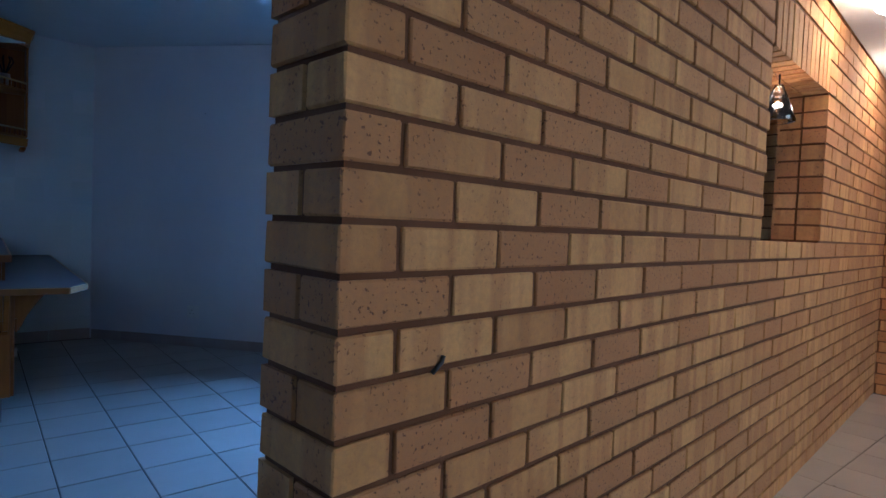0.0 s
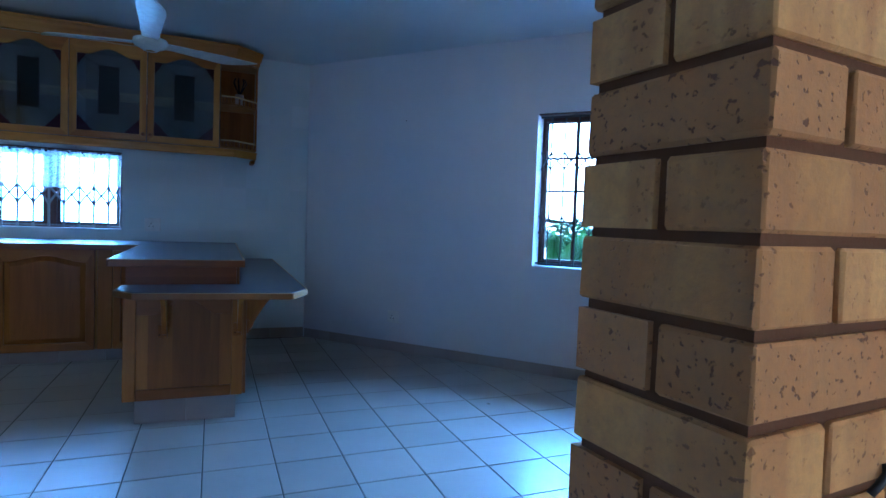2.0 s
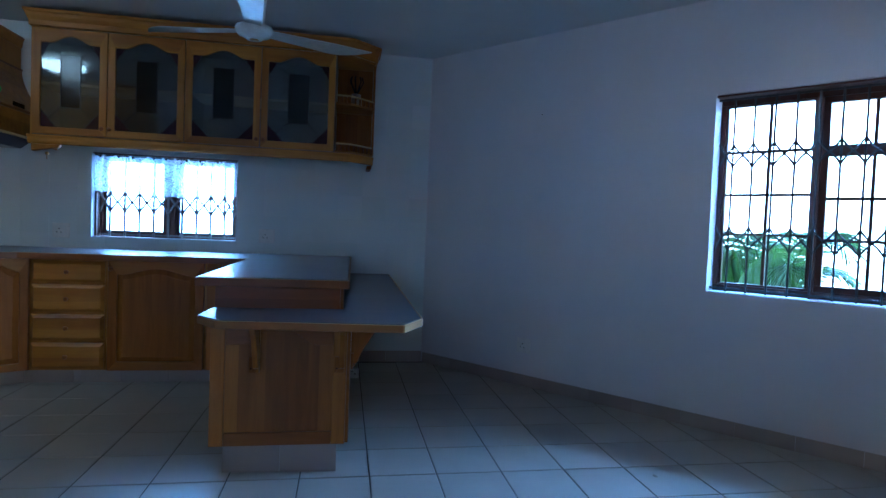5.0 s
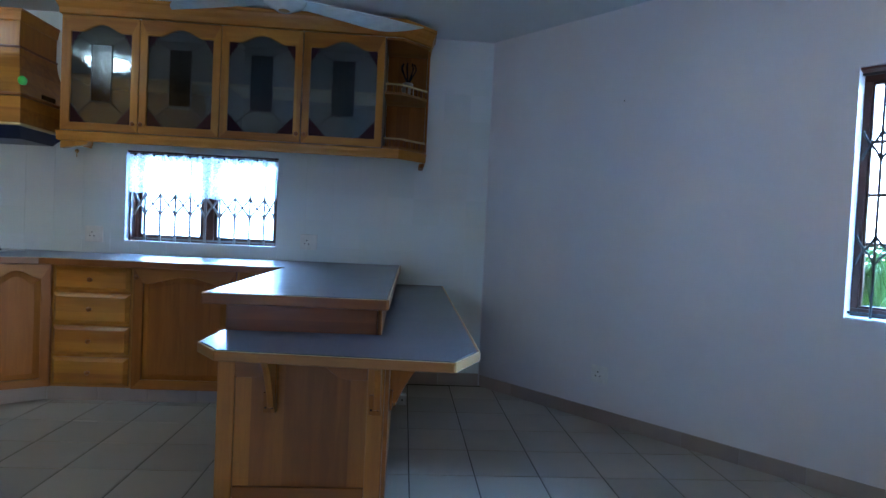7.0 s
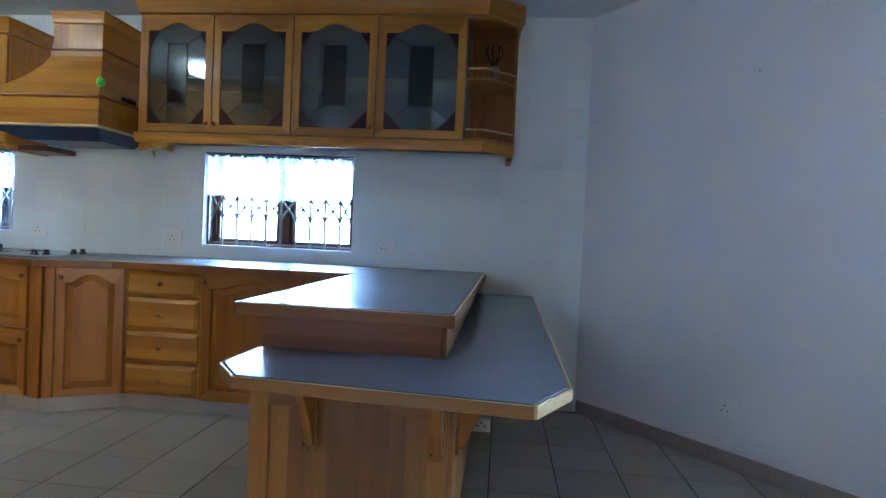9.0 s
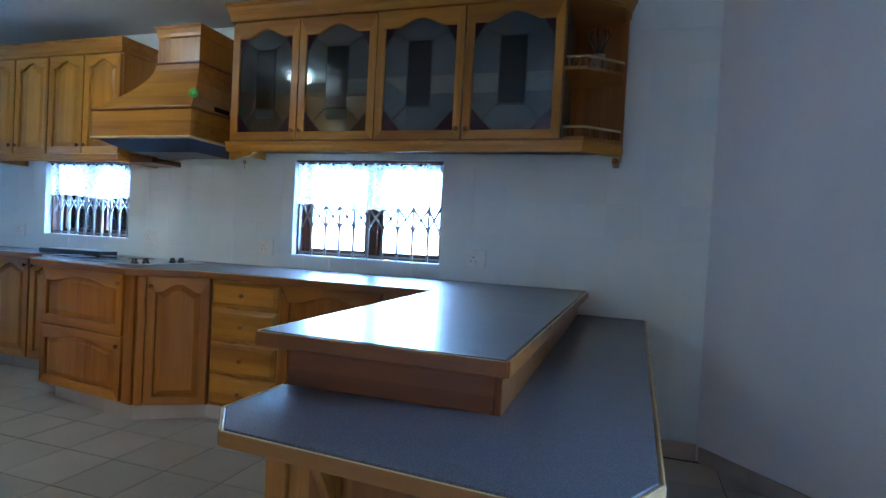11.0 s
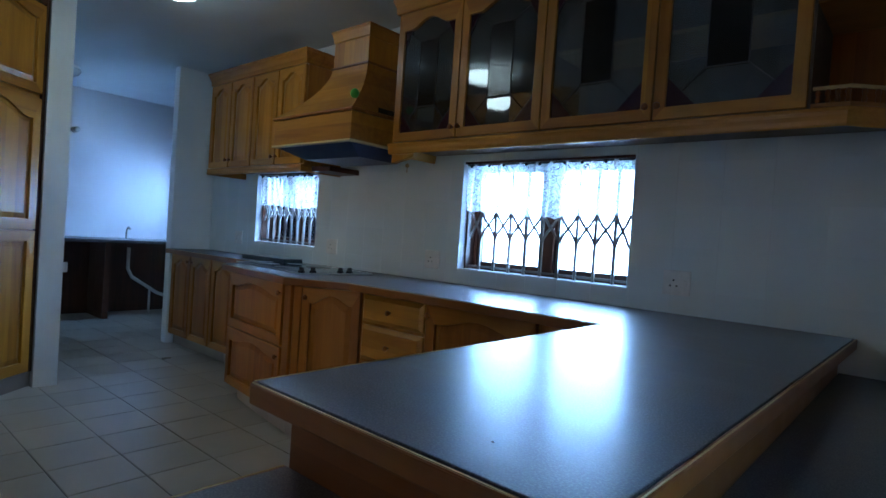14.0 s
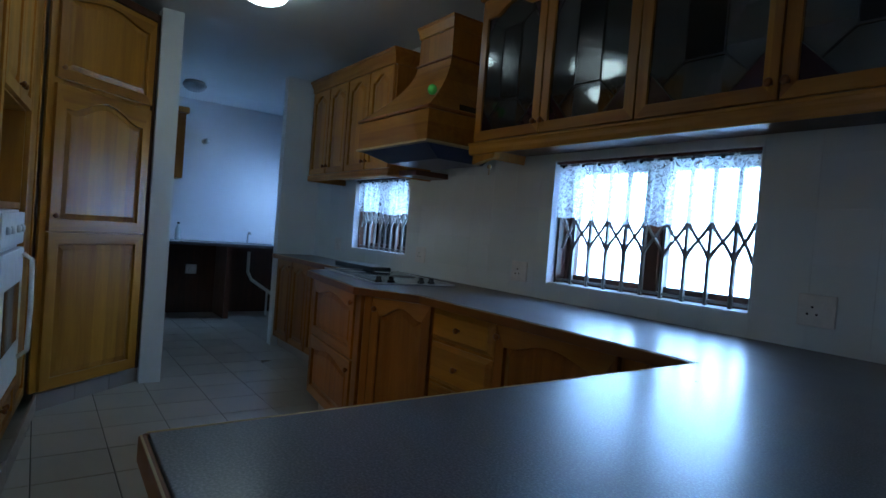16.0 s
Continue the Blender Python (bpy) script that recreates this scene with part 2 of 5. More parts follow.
def glass_mat(name, colour=(0.9, 0.95, 1.0), rough=0.02, clear=0.85, wavy=0.0, haze=0.0):
    m = bpy.data.materials.new(name)
    m.use_nodes = True
    t = m.node_tree
    t.nodes.remove(t.nodes["Principled BSDF"])
    gl, tr, mx, fr = (t.nodes.new(k) for k in ("ShaderNodeBsdfGlossy", "ShaderNodeBsdfTransparent", "ShaderNodeMixShader", "ShaderNodeFresnel"))
    gl.inputs["Roughness"].default_value = rough
    gl.inputs["Color"].default_value = (1, 1, 1, 1)
    tr.inputs["Color"].default_value = (*(c * clear for c in colour), 1)
    fr.inputs[0].default_value = 1.75 if haze else 1.5
    t.links.new(fr.outputs[0], mx.inputs[0])
    body = tr.outputs[0]
    if haze:
        hz, df = t.nodes.new("ShaderNodeMixShader"), t.nodes.new("ShaderNodeBsdfDiffuse")
        df.inputs[0].default_value, hz.inputs[0].default_value = (0.34, 0.35, 0.35, 1), haze
        t.links.new(body, hz.inputs[1]), t.links.new(df.outputs[0], hz.inputs[2])
        body = hz.outputs[0]
    t.links.new(body, mx.inputs[1])
    t.links.new(gl.outputs[0], mx.inputs[2])
    t.links.new(mx.outputs[0], t.nodes["Material Output"].inputs[0])
    if wavy:
        n = t.nodes.new("ShaderNodeBump")
        n.inputs["Strength"].default_value, n.inputs["Distance"].default_value = wavy, 0.003
        t.links.new(noise_of(t, coords(t), 55, 3), n.inputs["Height"])
        t.links.new(n.outputs[0], gl.inputs["Normal"])
        t.links.new(n.outputs[0], fr.inputs["Normal"])
    return m


PANE = glass_mat("window_glass", clear=0.97)
CAB_GLASS = glass_mat("cabinet_glass", (0.72, 0.78, 0.78), 0.04, 0.8, 0.04, 0.07)
BEVEL_GLASS = glass_mat("hammered_glass", (0.34, 0.28, 0.30), 0.12, 0.30, 0.35)
SHADE_GLASS = glass_mat("lamp_glass", (1, 0.95, 0.85), 0.05, 0.9, 0.3)


def lace_mat():
    m = bpy.data.materials.new("white_lace")
    m.use_nodes = True
    t = m.node_tree
    t.nodes.remove(t.nodes["Principled BSDF"])
    df, tl, tr = (t.nodes.new(k) for k in ("ShaderNodeBsdfDiffuse", "ShaderNodeBsdfTranslucent", "ShaderNodeBsdfTransparent"))
    df.inputs[0].default_value = tl.inputs[0].default_value = (0.85, 0.88, 0.9, 1)
    a, c = t.nodes.new("ShaderNodeMixShader"), t.nodes.new("ShaderNodeMixShader")
    a.inputs[0].default_value = 0.6
    t.links.new(df.outputs[0], a.inputs[1]), t.links.new(tl.outputs[0], a.inputs[2])
    v = coords(t)
    swirl = noise_of(t, v, 26, 3, 0.6, 2.2)
    weave = noise_of(t, v, 160, 2)
    dens = ramp(t, swirl, (0.40, (0.30, 0.30, 0.30)), (0.46, (0.92, 0.92, 0.92)), (0.54, (0.92, 0.92, 0.92)), (0.60, (0.38, 0.38, 0.38)))
    pleat = noise_of(t, coords(t, (22, 1, 1.2)), 1.0, 2, 0.5)
    dens = maths(t, "MULTIPLY", dens, maths(t, "ADD", 0.35, maths(t, "MULTIPLY", pleat, 1.1)))
    t.links.new(dens, c.inputs[0])
    t.links.new(tr.outputs[0], c.inputs[1]), t.links.new(a.outputs[0], c.inputs[2])
    t.links.new(c.outputs[0], t.nodes["Material Output"].inputs[0])
    return m


LACE = lace_mat()


def lamp_mat(name, colour, power):
    m, t, b = material(name, 0.3)
    b.inputs["Base Color"].default_value = (0.9, 0.9, 0.88, 1)
    b.inputs["Emission Color"].default_value, b.inputs["Emission Strength"].default_value = (*colour, 1), power
    return m


LAMP_COOL = lamp_mat("lit_opal_glass", (0.80, 1.0, 0.93), LAMP)
LAMP_WARM = lamp_mat("lit_warm_bulb", (1.0, 0.60, 0.27), WARM)
OPAL_OFF = plain("opal_glass_unlit", (0.55, 0.60, 0.62), 0.2)


# ---- mesh helpers ----
def mesh_ob(name, bm, mat, parent=None, label="", bevel=0.0, kind="", smooth=False, at=None, segs=2):
    me = bpy.data.meshes.new(name)
    bmesh.ops.recalc_face_normals(bm, faces=bm.faces)
    bm.to_mesh(me)
    bm.free()
    me.materials.append(mat)
    if smooth:
        for p in me.polygons:
            p.use_smooth = True
    ob = new(name, me)
    if parent:
        ob.parent = parent
    if at:
        ob.matrix_basis = at
    if bevel:
        mod = ob.modifiers.new("bevel", "BEVEL")
        mod.width, mod.segments, mod.limit_method = bevel, segs, "ANGLE"
    return tagged(ob, label, "", "", kind)


def add_box(bm, x0, x1, y0, y1, z0, z1):
    v = [bm.verts.new((x, y, z)) for x in (x0, x1) for y in (y0, y1) for z in (z0, z1)]
    for f in ((0, 1, 3, 2), (4, 6, 7, 5), (0, 4, 5, 1), (2, 3, 7, 6), (0, 2, 6, 4), (1, 5, 7, 3)):
        bm.faces.new([v[i] for i in f])
    return v


def boxes(*dims):
    bm = bmesh.new()
    for d in dims:
        add_box(bm, *d)
    return bm


def prism(pts, d0, d1, axis="y"):
    """A flat outline pushed through from d0 to d1 along the axis."""
    bm = bmesh.new()
    put = {"y": lambda a, b, d: (a, d, b), "z": lambda a, b, d: (a, b, d), "x": lambda a, b, d: (d, a, b)}[axis]
    lo, hi = ([bm.verts.new(put(a, b, d)) for a, b in pts] for d in (d0, d1))
    n = len(pts)
    bm.faces.new(lo), bm.faces.new(hi[::-1])
    for i in range(n):
        bm.faces.new((lo[i], lo[(i + 1) % n], hi[(i + 1) % n], hi[i]))
    return bm


def lathe(profile, segs=20, centre=(0, 0, 0)):
    bm = bmesh.new()
    rings = []
    for r, z in profile:
        rings.append([bm.verts.new((centre[0] + max(r, 1e-4) * math.cos(math.tau * i / segs), centre[1] + max(r, 1e-4) * math.sin(math.tau * i / segs), centre[2] + z)) for i in range(segs)])
    for a, b in zip(rings, rings[1:]):
        for i in range(segs):
            bm.faces.new((a[i], a[(i + 1) % segs], b[(i + 1) % segs], b[i]))
    bm.faces.new(rings[0]), bm.faces.new(rings[-1])
    return bm


def tube(bm, pts, r, sides=6):
    """A round bar along points, added to bm."""
    rings = []
    pts = [Vector(p) for p in pts]
    for i, p in enumerate(pts):
        d = (pts[min(i + 1, len(pts) - 1)] - pts[max(i - 1, 0)]).normalized()
        u = d.orthogonal().normalized() if abs(d.y) > 0.95 else d.cross(Vector((0, 1, 0))).normalized()
        w = d.cross(u)
        rings.append([bm.verts.new(p + r * (math.cos(math.tau * k / sides) * u + math.sin(math.tau * k / sides) * w)) for k in range(sides)])
    for a, b in zip(rings, rings[1:]):
        for k in range(sides):
            bm.faces.new((a[k], a[(k + 1) % sides], b[(k + 1) % sides], b[k]))
    bm.faces.new(rings[0]), bm.faces.new(rings[-1][::-1])


def thing(name, label, category, m=None, group="", kind=""):
    ob = new(name)
    ob.empty_display_size = 0.1
    if m:
        ob.matrix_basis = m
    return tagged(ob, label, category, group, kind)


def structure(name, bm, mat, m=None, **kw):
    return mesh_ob(name, bm, mat, kind="structure", at=m, **kw)


def wall(name, p0, p1, h, depth, mat, holes=(), z0=0.0):
    """A wall whose room face runs from p0 to p1; depth: how far it goes to the left of that way. holes: (s0, s1, z0, z1)."""
    d = Vector((p1[0] - p0[0], p1[1] - p0[1]))
    length = d.length
    ang = math.degrees(math.atan2(d.y, d.x))
    ss = sorted({0.0, length, *(v for o in holes for v in o[:2])})
    zs = sorted({z0, h, *(v for o in holes for v in o[2:])})
    bm = bmesh.new()
    for a, b in zip(ss, ss[1:]):
        for c, e in zip(zs, zs[1:]):
            if not any(o[0] <= a and b <= o[1] and o[2] <= c and e <= o[3] for o in holes):
                add_box(bm, a, b, 0, depth, c, e)
    bmesh.ops.remove_doubles(bm, verts=bm.verts, dist=1e-5)
    bm.verts.index_update()
    seen = {}
    for f in bm.faces:
        seen.setdefault(tuple(sorted(v.index for v in f.verts)), []).append(f)
    bmesh.ops.delete(bm, geom=[f for fs in seen.values() if len(fs) > 1 for f in fs], context="FACES_ONLY")
    return structure(name, bm, mat, pose(p0[0], p0[1], 0, 0, 0, ang))


# ---- plan ----
H = 2.616
KY = 8.05                     # kitchen wall
CORNER = (1.36, KY)
DIAG = -49.5
dx, dy = cos_(DIAG), sin_(DIAG)
BW = (0.947, 2.807)           # end of the brick wall
BA = 5.265
KW1, KW2 = (-1.300, -0.211, 0.990, 1.657), (-3.678, -2.779, 1.028, 1.633)
WIN = (2.290, 4.335, 0.842, 2.036)


def on_diag(s, off=0.0):
    return CORNER[0] + dx * s - dy * off, CORNER[1] + 0.02 + dy * s + dx * off


structure("ground", boxes((-400, 400, -400, 400, -0.35, -0.16)), GROUND)
floor = structure("floor", boxes((-7.0, 6.3, -2.2, 9.8, -0.15, -0.0035)), GROUT)
wall("wall_north", (-4.5, KY), CORNER, H, 0.23, WALL, [(a + 4.5, b + 4.5, c, d) for a, b, c, d in (KW2, KW1)])
wall("wall_diagonal", CORNER, on_diag(5.9), H, 0.25, WALL, [WIN])
wall("wall_nib", (-4.515, 7.67), (-4.515, 8.9), H, 0.10, WHITE)
wall("wall_passage", (-3.505, 6.395), (-6.7, 6.395), H, -0.138, WHITE)
wall("wall_scullery_west", (-6.6, 6.3), (-6.6, 9.0), H, 0.2, WALL)
wall("wall_scullery_north", (-6.7, 8.8), (-4.5, 8.8), H, 0.2, WALL, [(0.3, 1.0, 1.05, 1.95)])
wall("wall_cupboard_back", (-3.75, 5.08), (-1.45, 5.08), H, 0.06, WALL)
wall("wall_pantry_back", (-3.75, 5.0), (-3.75, 6.45), H, 0.1, WALL)
wall("wall_west", (-3.3, -2.1), (-3.3, 5.2), H, 0.2, WALL)
wall("wall_south", (6.2, -2.0), (-3.5, -2.0), H, 0.2, WALL, [(2.0, 3.8, 0.02, 2.15), (7.0, 8.8, 0.02, 2.15)])
structure("ceiling_near", prism([(-3.4, -2.1), (6.15, -2.1), (6.15, 3.285), (0.96, 2.79), (-3.4, 2.79)], 2.31, 2.40, "z"), CEILING)
structure("ceiling", prism([(-7, -2.3), (6.2, -2.3), (6.2, 5), on_diag(0, 0.3), (1.5, 8.3), (-4.4, 8.3), (-4.4, 9.1), (-7, 9.1)], H, H + 0.12, "z"), CEILING)
# unseen slab with eaves, added to keep direct sun out of the rooms
roof = structure("roof", prism([(-7.4, -2.8), (6.6, -2.8), (6.6, 5), (2.6, 8.8), (-4.0, 8.8), (-4.0, 9.5), (-7.4, 9.5)], H + 0.2, H + 0.35, "z"), OUTSIDE)

# daylight outside the kitchen windows
structure("backdrop_north", boxes((-8.0, 2.2, 9.9, 9.92, 0.5, 3.3)), BACKDROP)
# unseen glowing sheets, added to light the bricks, dining wall and floor
structure("backdrop_patio", boxes((1.2, 6.5, -3.42, -3.4, -0.1, 3.2)), WARM_FILL)
structure("backdrop_garden", boxes((-4.5, 1.19, -3.42, -3.4, -0.1, 3.2)), COOL_FILL)


# the open sky over the yard, as area lamps out above each window
def sky_lamp(name, eye, target, w, h, power):
    lamp = new(name, bpy.data.lights.new(name, "AREA"))
    lamp.data.shape, lamp.data.size, lamp.data.size_y = "RECTANGLE", w, h
    lamp.data.energy, lamp.data.color = power, SKY_BLUE
    lamp.matrix_basis = look(eye, target)


sky_lamp("sky_over_yard", (*on_diag(3.3, 2.3), 3.6), (*on_diag(3.3, -1.2), 0.7), 5.0, 2.6, YARD_SKY)
for k, (a, b, c, d) in enumerate((KW1, KW2)):
    sky_lamp("sky_north", ((a + b) / 2, 9.45, 2.55), ((a + b) / 2, 7.6, 0.9), 1.3, 0.5, NORTH_SKY)


sky_lamp("sky_scullery", (-5.75, 9.5, 2.0), (-6.6, 8.0, 1.45), 0.9, 0.5, 80.0)

# ---- windows ----
def grille(parent, w, h, n_bars, bands, reach, y, r=0.0045, flat=False):
    paint_ = BLOOM_STEEL if flat else STEEL
    p = w / (n_bars + 1)
    xs = [p * (i + 1) for i in range(n_bars)]
    for x in xs:
        bar = bmesh.new()
        if flat:
            add_box(bar, x - 0.0075, x + 0.0075, y - 0.002, y + 0.010, 0.004, h - 0.004)
            add_box(bar, x - 0.0075, x - 0.005, y - 0.007, y - 0.002, 0.004, h - 0.004)
            add_box(bar, x + 0.005, x + 0.0075, y - 0.007, y - 0.002, 0.004, h - 0.004)
        else:
            tube(bar, [(x, y, 0.004), (x, y, h - 0.016)], r)
        mesh_ob("bar", bar, paint_, parent)
    for zc in bands:
        bm = bmesh.new()
        ends = [max(0.004, xs[0] - p * 0.7)] + xs + [min(w - 0.004, xs[-1] + p * 0.7)]
        for a, b in zip(ends, ends[1:]):
            for s in (1, -1):
                pts = []
                for k in range(7):
                    u = k / 6
                    e = 3 * u * u - 2 * u * u * u
                    pts.append((a + (b - a) * u, y, zc + s * reach * (1 - 2 * (0.45 * u + 0.55 * (u + (u - e) * 0.9)))))
                tube(bm, pts, r, 6)
        mesh_ob("lattice", bm, paint_, parent)
    bm = boxes((0.002, w - 0.002, y - 0.003, y + 0.003, 0.02, 0.032), (0.002, w - 0.002, y - 0.003, y + 0.003, h - 0.03, h - 0.018))
    mesh_ob("rail", bm, paint_, parent)


def window(name, m, w, h, lights, label, inset=0.13, bars=4, bands=(), reach=0.05, grille_y=0.07, thick=0.0075, flat=False, f=0.045, g0=0.035, lining=0.055):
    """lights: list of (x0, x1, casement, [crossbar heights], [upright places])."""
    win = thing(name, label, "window", m, kind="structure")
    y0, y1 = inset, inset + 0.06
    mesh_ob("window_frame", boxes((0, w, y0, y1, 0, f), (0, w, y0, y1, h - f, h), (0, f, y0, y1, f, h - f), (w - f, w, y0, y1, f, h - f)), FRAME_WOOD, win, bevel=0.004)
    for a, b in zip(lights, lights[1:]):
        mesh_ob("mullion", boxes((a[1], b[0], y0 - 0.008, y1 + 0.006, f, h - f)), FRAME_WOOD, win, bevel=0.004)
    for x0, x1, cas, rails, ups in lights:
        g = g0 if cas else 0.012
        zb, zt = f, h - f
        mesh_ob("casement", boxes((x0, x1, y0 + 0.01, y1 - 0.008, zb, zb + g), (x0, x1, y0 + 0.01, y1 - 0.008, zt - g, zt), (x0, x0 + g, y0 + 0.01, y1 - 0.008, zb + g, zt - g), (x1 - g, x1, y0 + 0.01, y1 - 0.008, zb + g, zt - g)), FRAME_WOOD, win, bevel=0.003)
        for z, t in rails:
            mesh_ob("glazing_bar", boxes((x0 + g, x1 - g, y0 + 0.018, y1 - 0.016, z - t / 2, z + t / 2)), FRAME_WOOD, win)
        for x in ups:
            mesh_ob("glazing_bar", boxes((x - 0.009, x + 0.009, y0 + 0.02, y1 - 0.018, zb + g, zt - g)), FRAME_WOOD, win)
        pane = mesh_ob("pane", boxes((x0 + g * 0.6, x1 - g * 0.6, y0 + 0.03, y0 + 0.033, zb + g * 0.6, zt - g * 0.6)), PANE, win)
        pane.visible_shadow = False
    mesh_ob("head_lining", boxes((0.002, w - 0.002, 0.006, inset - 0.002, h - 0.014, h - 0.002)), FRAME_WOOD, win)
    for x in (0.002, w - 0.014):
        mesh_ob("side_lining", boxes((x, x + 0.012, lining, inset - 0.002, 0.0065, h - 0.0145)), FRAME_WOOD, win)
    mesh_ob("sill_tile", boxes((0.002, w - 0.002, 0.004, inset - 0.002, 0.0, 0.006)), WHITE, win)
    grille(win, w, h, bars, bands, reach, grille_y, thick, flat)
    return win


def curtain(m, w, drop, label):
    cur = thing("lace_curtain", label, "curtain", m, group="kitchen window lace curtains")
    bm = bmesh.new()
    nx, nz = int(w * 210), 12
    grid = []
    for i in range(nx + 1):
        x = w * i / nx
        row = []
        fold = 0.014 * math.sin(x * 62 + 1.8 * math.sin(x * 9)) + 0.007 * math.sin(x * 131 + 2)
        hem = 0.014 * abs(math.sin(x * 33 + 1.0)) + 0.012 * math.sin(x * 7 + 0.6)
        for j in range(nz + 1):
            u = j / nz
            row.append(bm.verts.new((x + 0.004 * math.sin(u * 5 + x * 30), fold * (0.35 + 0.8 * u), -0.004 - (drop - hem) * u)))
        grid.append(row)
    for i in range(nx):
        for j in range(nz):
            bm.faces.new((grid[i][j], grid[i + 1][j], grid[i + 1][j + 1], grid[i][j + 1]))
    mesh_ob("cloth", bm, LACE, cur, smooth=True)
    rod = bmesh.new()
    tube(rod, [(0.004, -0.0, -0.016), (w - 0.004, 0.0, -0.016)], 0.005, 8)
    mesh_ob("rod", rod, STEEL, cur)
    for i in range(int(w / 0.125)):
        x = 0.05 + i * 0.125 + 0.018 * math.sin(i * 2.7)
        mesh_ob("ring", lathe([(0.001, -0.0025), (0.009, -0.002), (0.009, 0.002), (0.001, 0.0025)], 10), BLACK, cur, at=pose(x, -0.022, -0.026, 90))
    return cur


window("window_1", pose(KW1[0], KY, KW1[2]), KW1[1] - KW1[0], KW1[3] - KW1[2], [(0.03, 0.51, True, [], []), (0.59, 1.056, True, [], [])],
       "dark brown wooden kitchen window behind a steel burglar grille greyed for bloom", bars=9, bands=[0.285], reach=0.085, thick=0.0085, flat=True, f=0.03, g0=0.026)
window("window_2", pose(KW2[0], KY, KW2[2]), KW2[1] - KW2[0], KW2[3] - KW2[2], [(0.03, 0.42, True, [], []), (0.48, 0.865, True, [], [])],
       "smaller brown wooden kitchen window behind a steel burglar grille greyed for bloom", bars=9, bands=[0.27], reach=0.075, thick=0.0062, flat=True, f=0.03, g0=0.026)
ww, wh = WIN[1] - WIN[0], WIN[3] - WIN[2]
window("window_3", pose(*on_diag(WIN[0]), WIN[2], 0, 0, DIAG), ww, wh,
       [(0.045, 0.515, False, [(0.36, 0.016), (0.60, 0.016), (0.86, 0.016)], [0.285]), (0.548, 1.01, True, [(0.34, 0.018), (0.575, 0.018), (0.845, 0.065)], [0.79]),
        (1.085, 1.545, True, [(0.34, 0.018), (0.575, 0.018), (0.845, 0.065)], [1.31]), (1.578, 2.0, False, [(0.36, 0.016), (0.60, 0.016), (0.86, 0.016)], [1.79])],
       "wide dark brown wooden window behind a lattice burglar grille", bars=18, bands=[0.33, 0.83], reach=0.070, grille_y=0.06, thick=0.0062, lining=0.022)
window("window_4", pose(-6.40, 8.8, 1.05), 0.7, 0.9, [(0.045, 0.33, False, [], []), (0.37, 0.655, False, [], [])],
       "brown wooden scullery window with daylight behind", bars=8)
curtain(pose(KW1[0] + 0.004, KY + 0.028, KW1[3] - 0.004), 1.077, 0.315, "short gathered white lace curtain over the kitchen window")
curtain(pose(KW2[0] + 0.004, KY + 0.028, KW2[3] - 0.004), 0.886, 0.285, "short gathered white lace curtain over the smaller kitchen window")

# unseen glazed doors, added in the south wall to let the fill light in
for door_name, door_x in (("door_1", 4.2), ("door_2", -0.8)):
    pd = thing(door_name, "unseen dark brown glazed door added to let fill light in", "door", pose(door_x, -2.0, 0.0, 0, 0, 180), kind="structure")
    mesh_ob("door_frame", boxes((0, 0.06, 0.08, 0.14, 0.02, 2.15), (1.74, 1.8, 0.08, 0.14, 0.02, 2.15), (0.06, 1.74, 0.08, 0.14, 2.09, 2.15), (0.87, 0.93, 0.08, 0.14, 0.02, 2.09), (0.06, 0.87, 0.08, 0.14, 0.02, 0.2), (0.93, 1.74, 0.08, 0.14, 0.02, 0.2)), FRAME_WOOD, pd, bevel=0.004)
    for a in (0.06, 0.93):
        p = mesh_ob("pane", boxes((a, a + 0.81, 0.108, 0.112, 0.2, 2.09)), PANE, pd)
        p.visible_shadow = False


# ---- cupboard parts ----
def ring(outer, inner, y0, y1):
    """A flat frame between two outlines with as many points each."""
    bm = bmesh.new()
    n = len(outer)
    o0, o1, i0, i1 = ([bm.verts.new((a, y, b)) for a, b in pts] for pts, y in ((outer, y0), (outer, y1), (inner, y0), (inner, y1)))
    for k in range(n):
        j = (k + 1) % n
        for q in ((o0[k], o0[j], i0[j], i0[k]), (o1[k], i1[k], i1[j], o1[j]), (o0[k], o1[k], o1[j], o0[j]), (i0[k], i0[j], i1[j], i1[k])):
            bm.faces.new(q)
    return bm


def arch_ring(x0, x1, z0, z1, f, rise, y0, y1, shoulder=0.2, drop=0.0):
    arch = arch_points(x0 + f, x1 - f, z1 - f - drop, rise, 16, shoulder)[::-1]
    inner = [(x0 + f, z0 + f), (x1 - f, z0 + f)] + arch
    outer = [(x0 + 0.003, z0), (x1 - 0.003, z0), (x1 - 0.003, z1)] + [(a, z1) for a, b in arch[1:-1]] + [(x0 + 0.003, z1)]
    return ring(outer, inner, y0, y1)


def arch_points(x0, x1, z, rise, n=14, shoulder=0.2):
    """A cathedral arch from x0 to x1: flat shoulders, then a swelling curve up to z + rise."""
    pts = []
    for i in range(n + 1):
        u = i / n
        k = min(1.0, max(0.0, (min(u, 1 - u) - shoulder * 0.35) / (0.5 - shoulder * 0.35)))
        pts.append((x0 + (x1 - x0) * u, z + rise * math.sin(math.pi / 2 * k) ** 1.5))
    return pts


def cross_grain(d, lo, hi, mat=WOOD_H):
    """The rails of a framed door run across: give their faces the lengthwise grain."""
    d.data.materials.append(mat)
    for p in d.data.polygons:
        if p.center.z < lo + 0.0005 or p.center.z > hi - 0.0005:
            p.material_index = 1


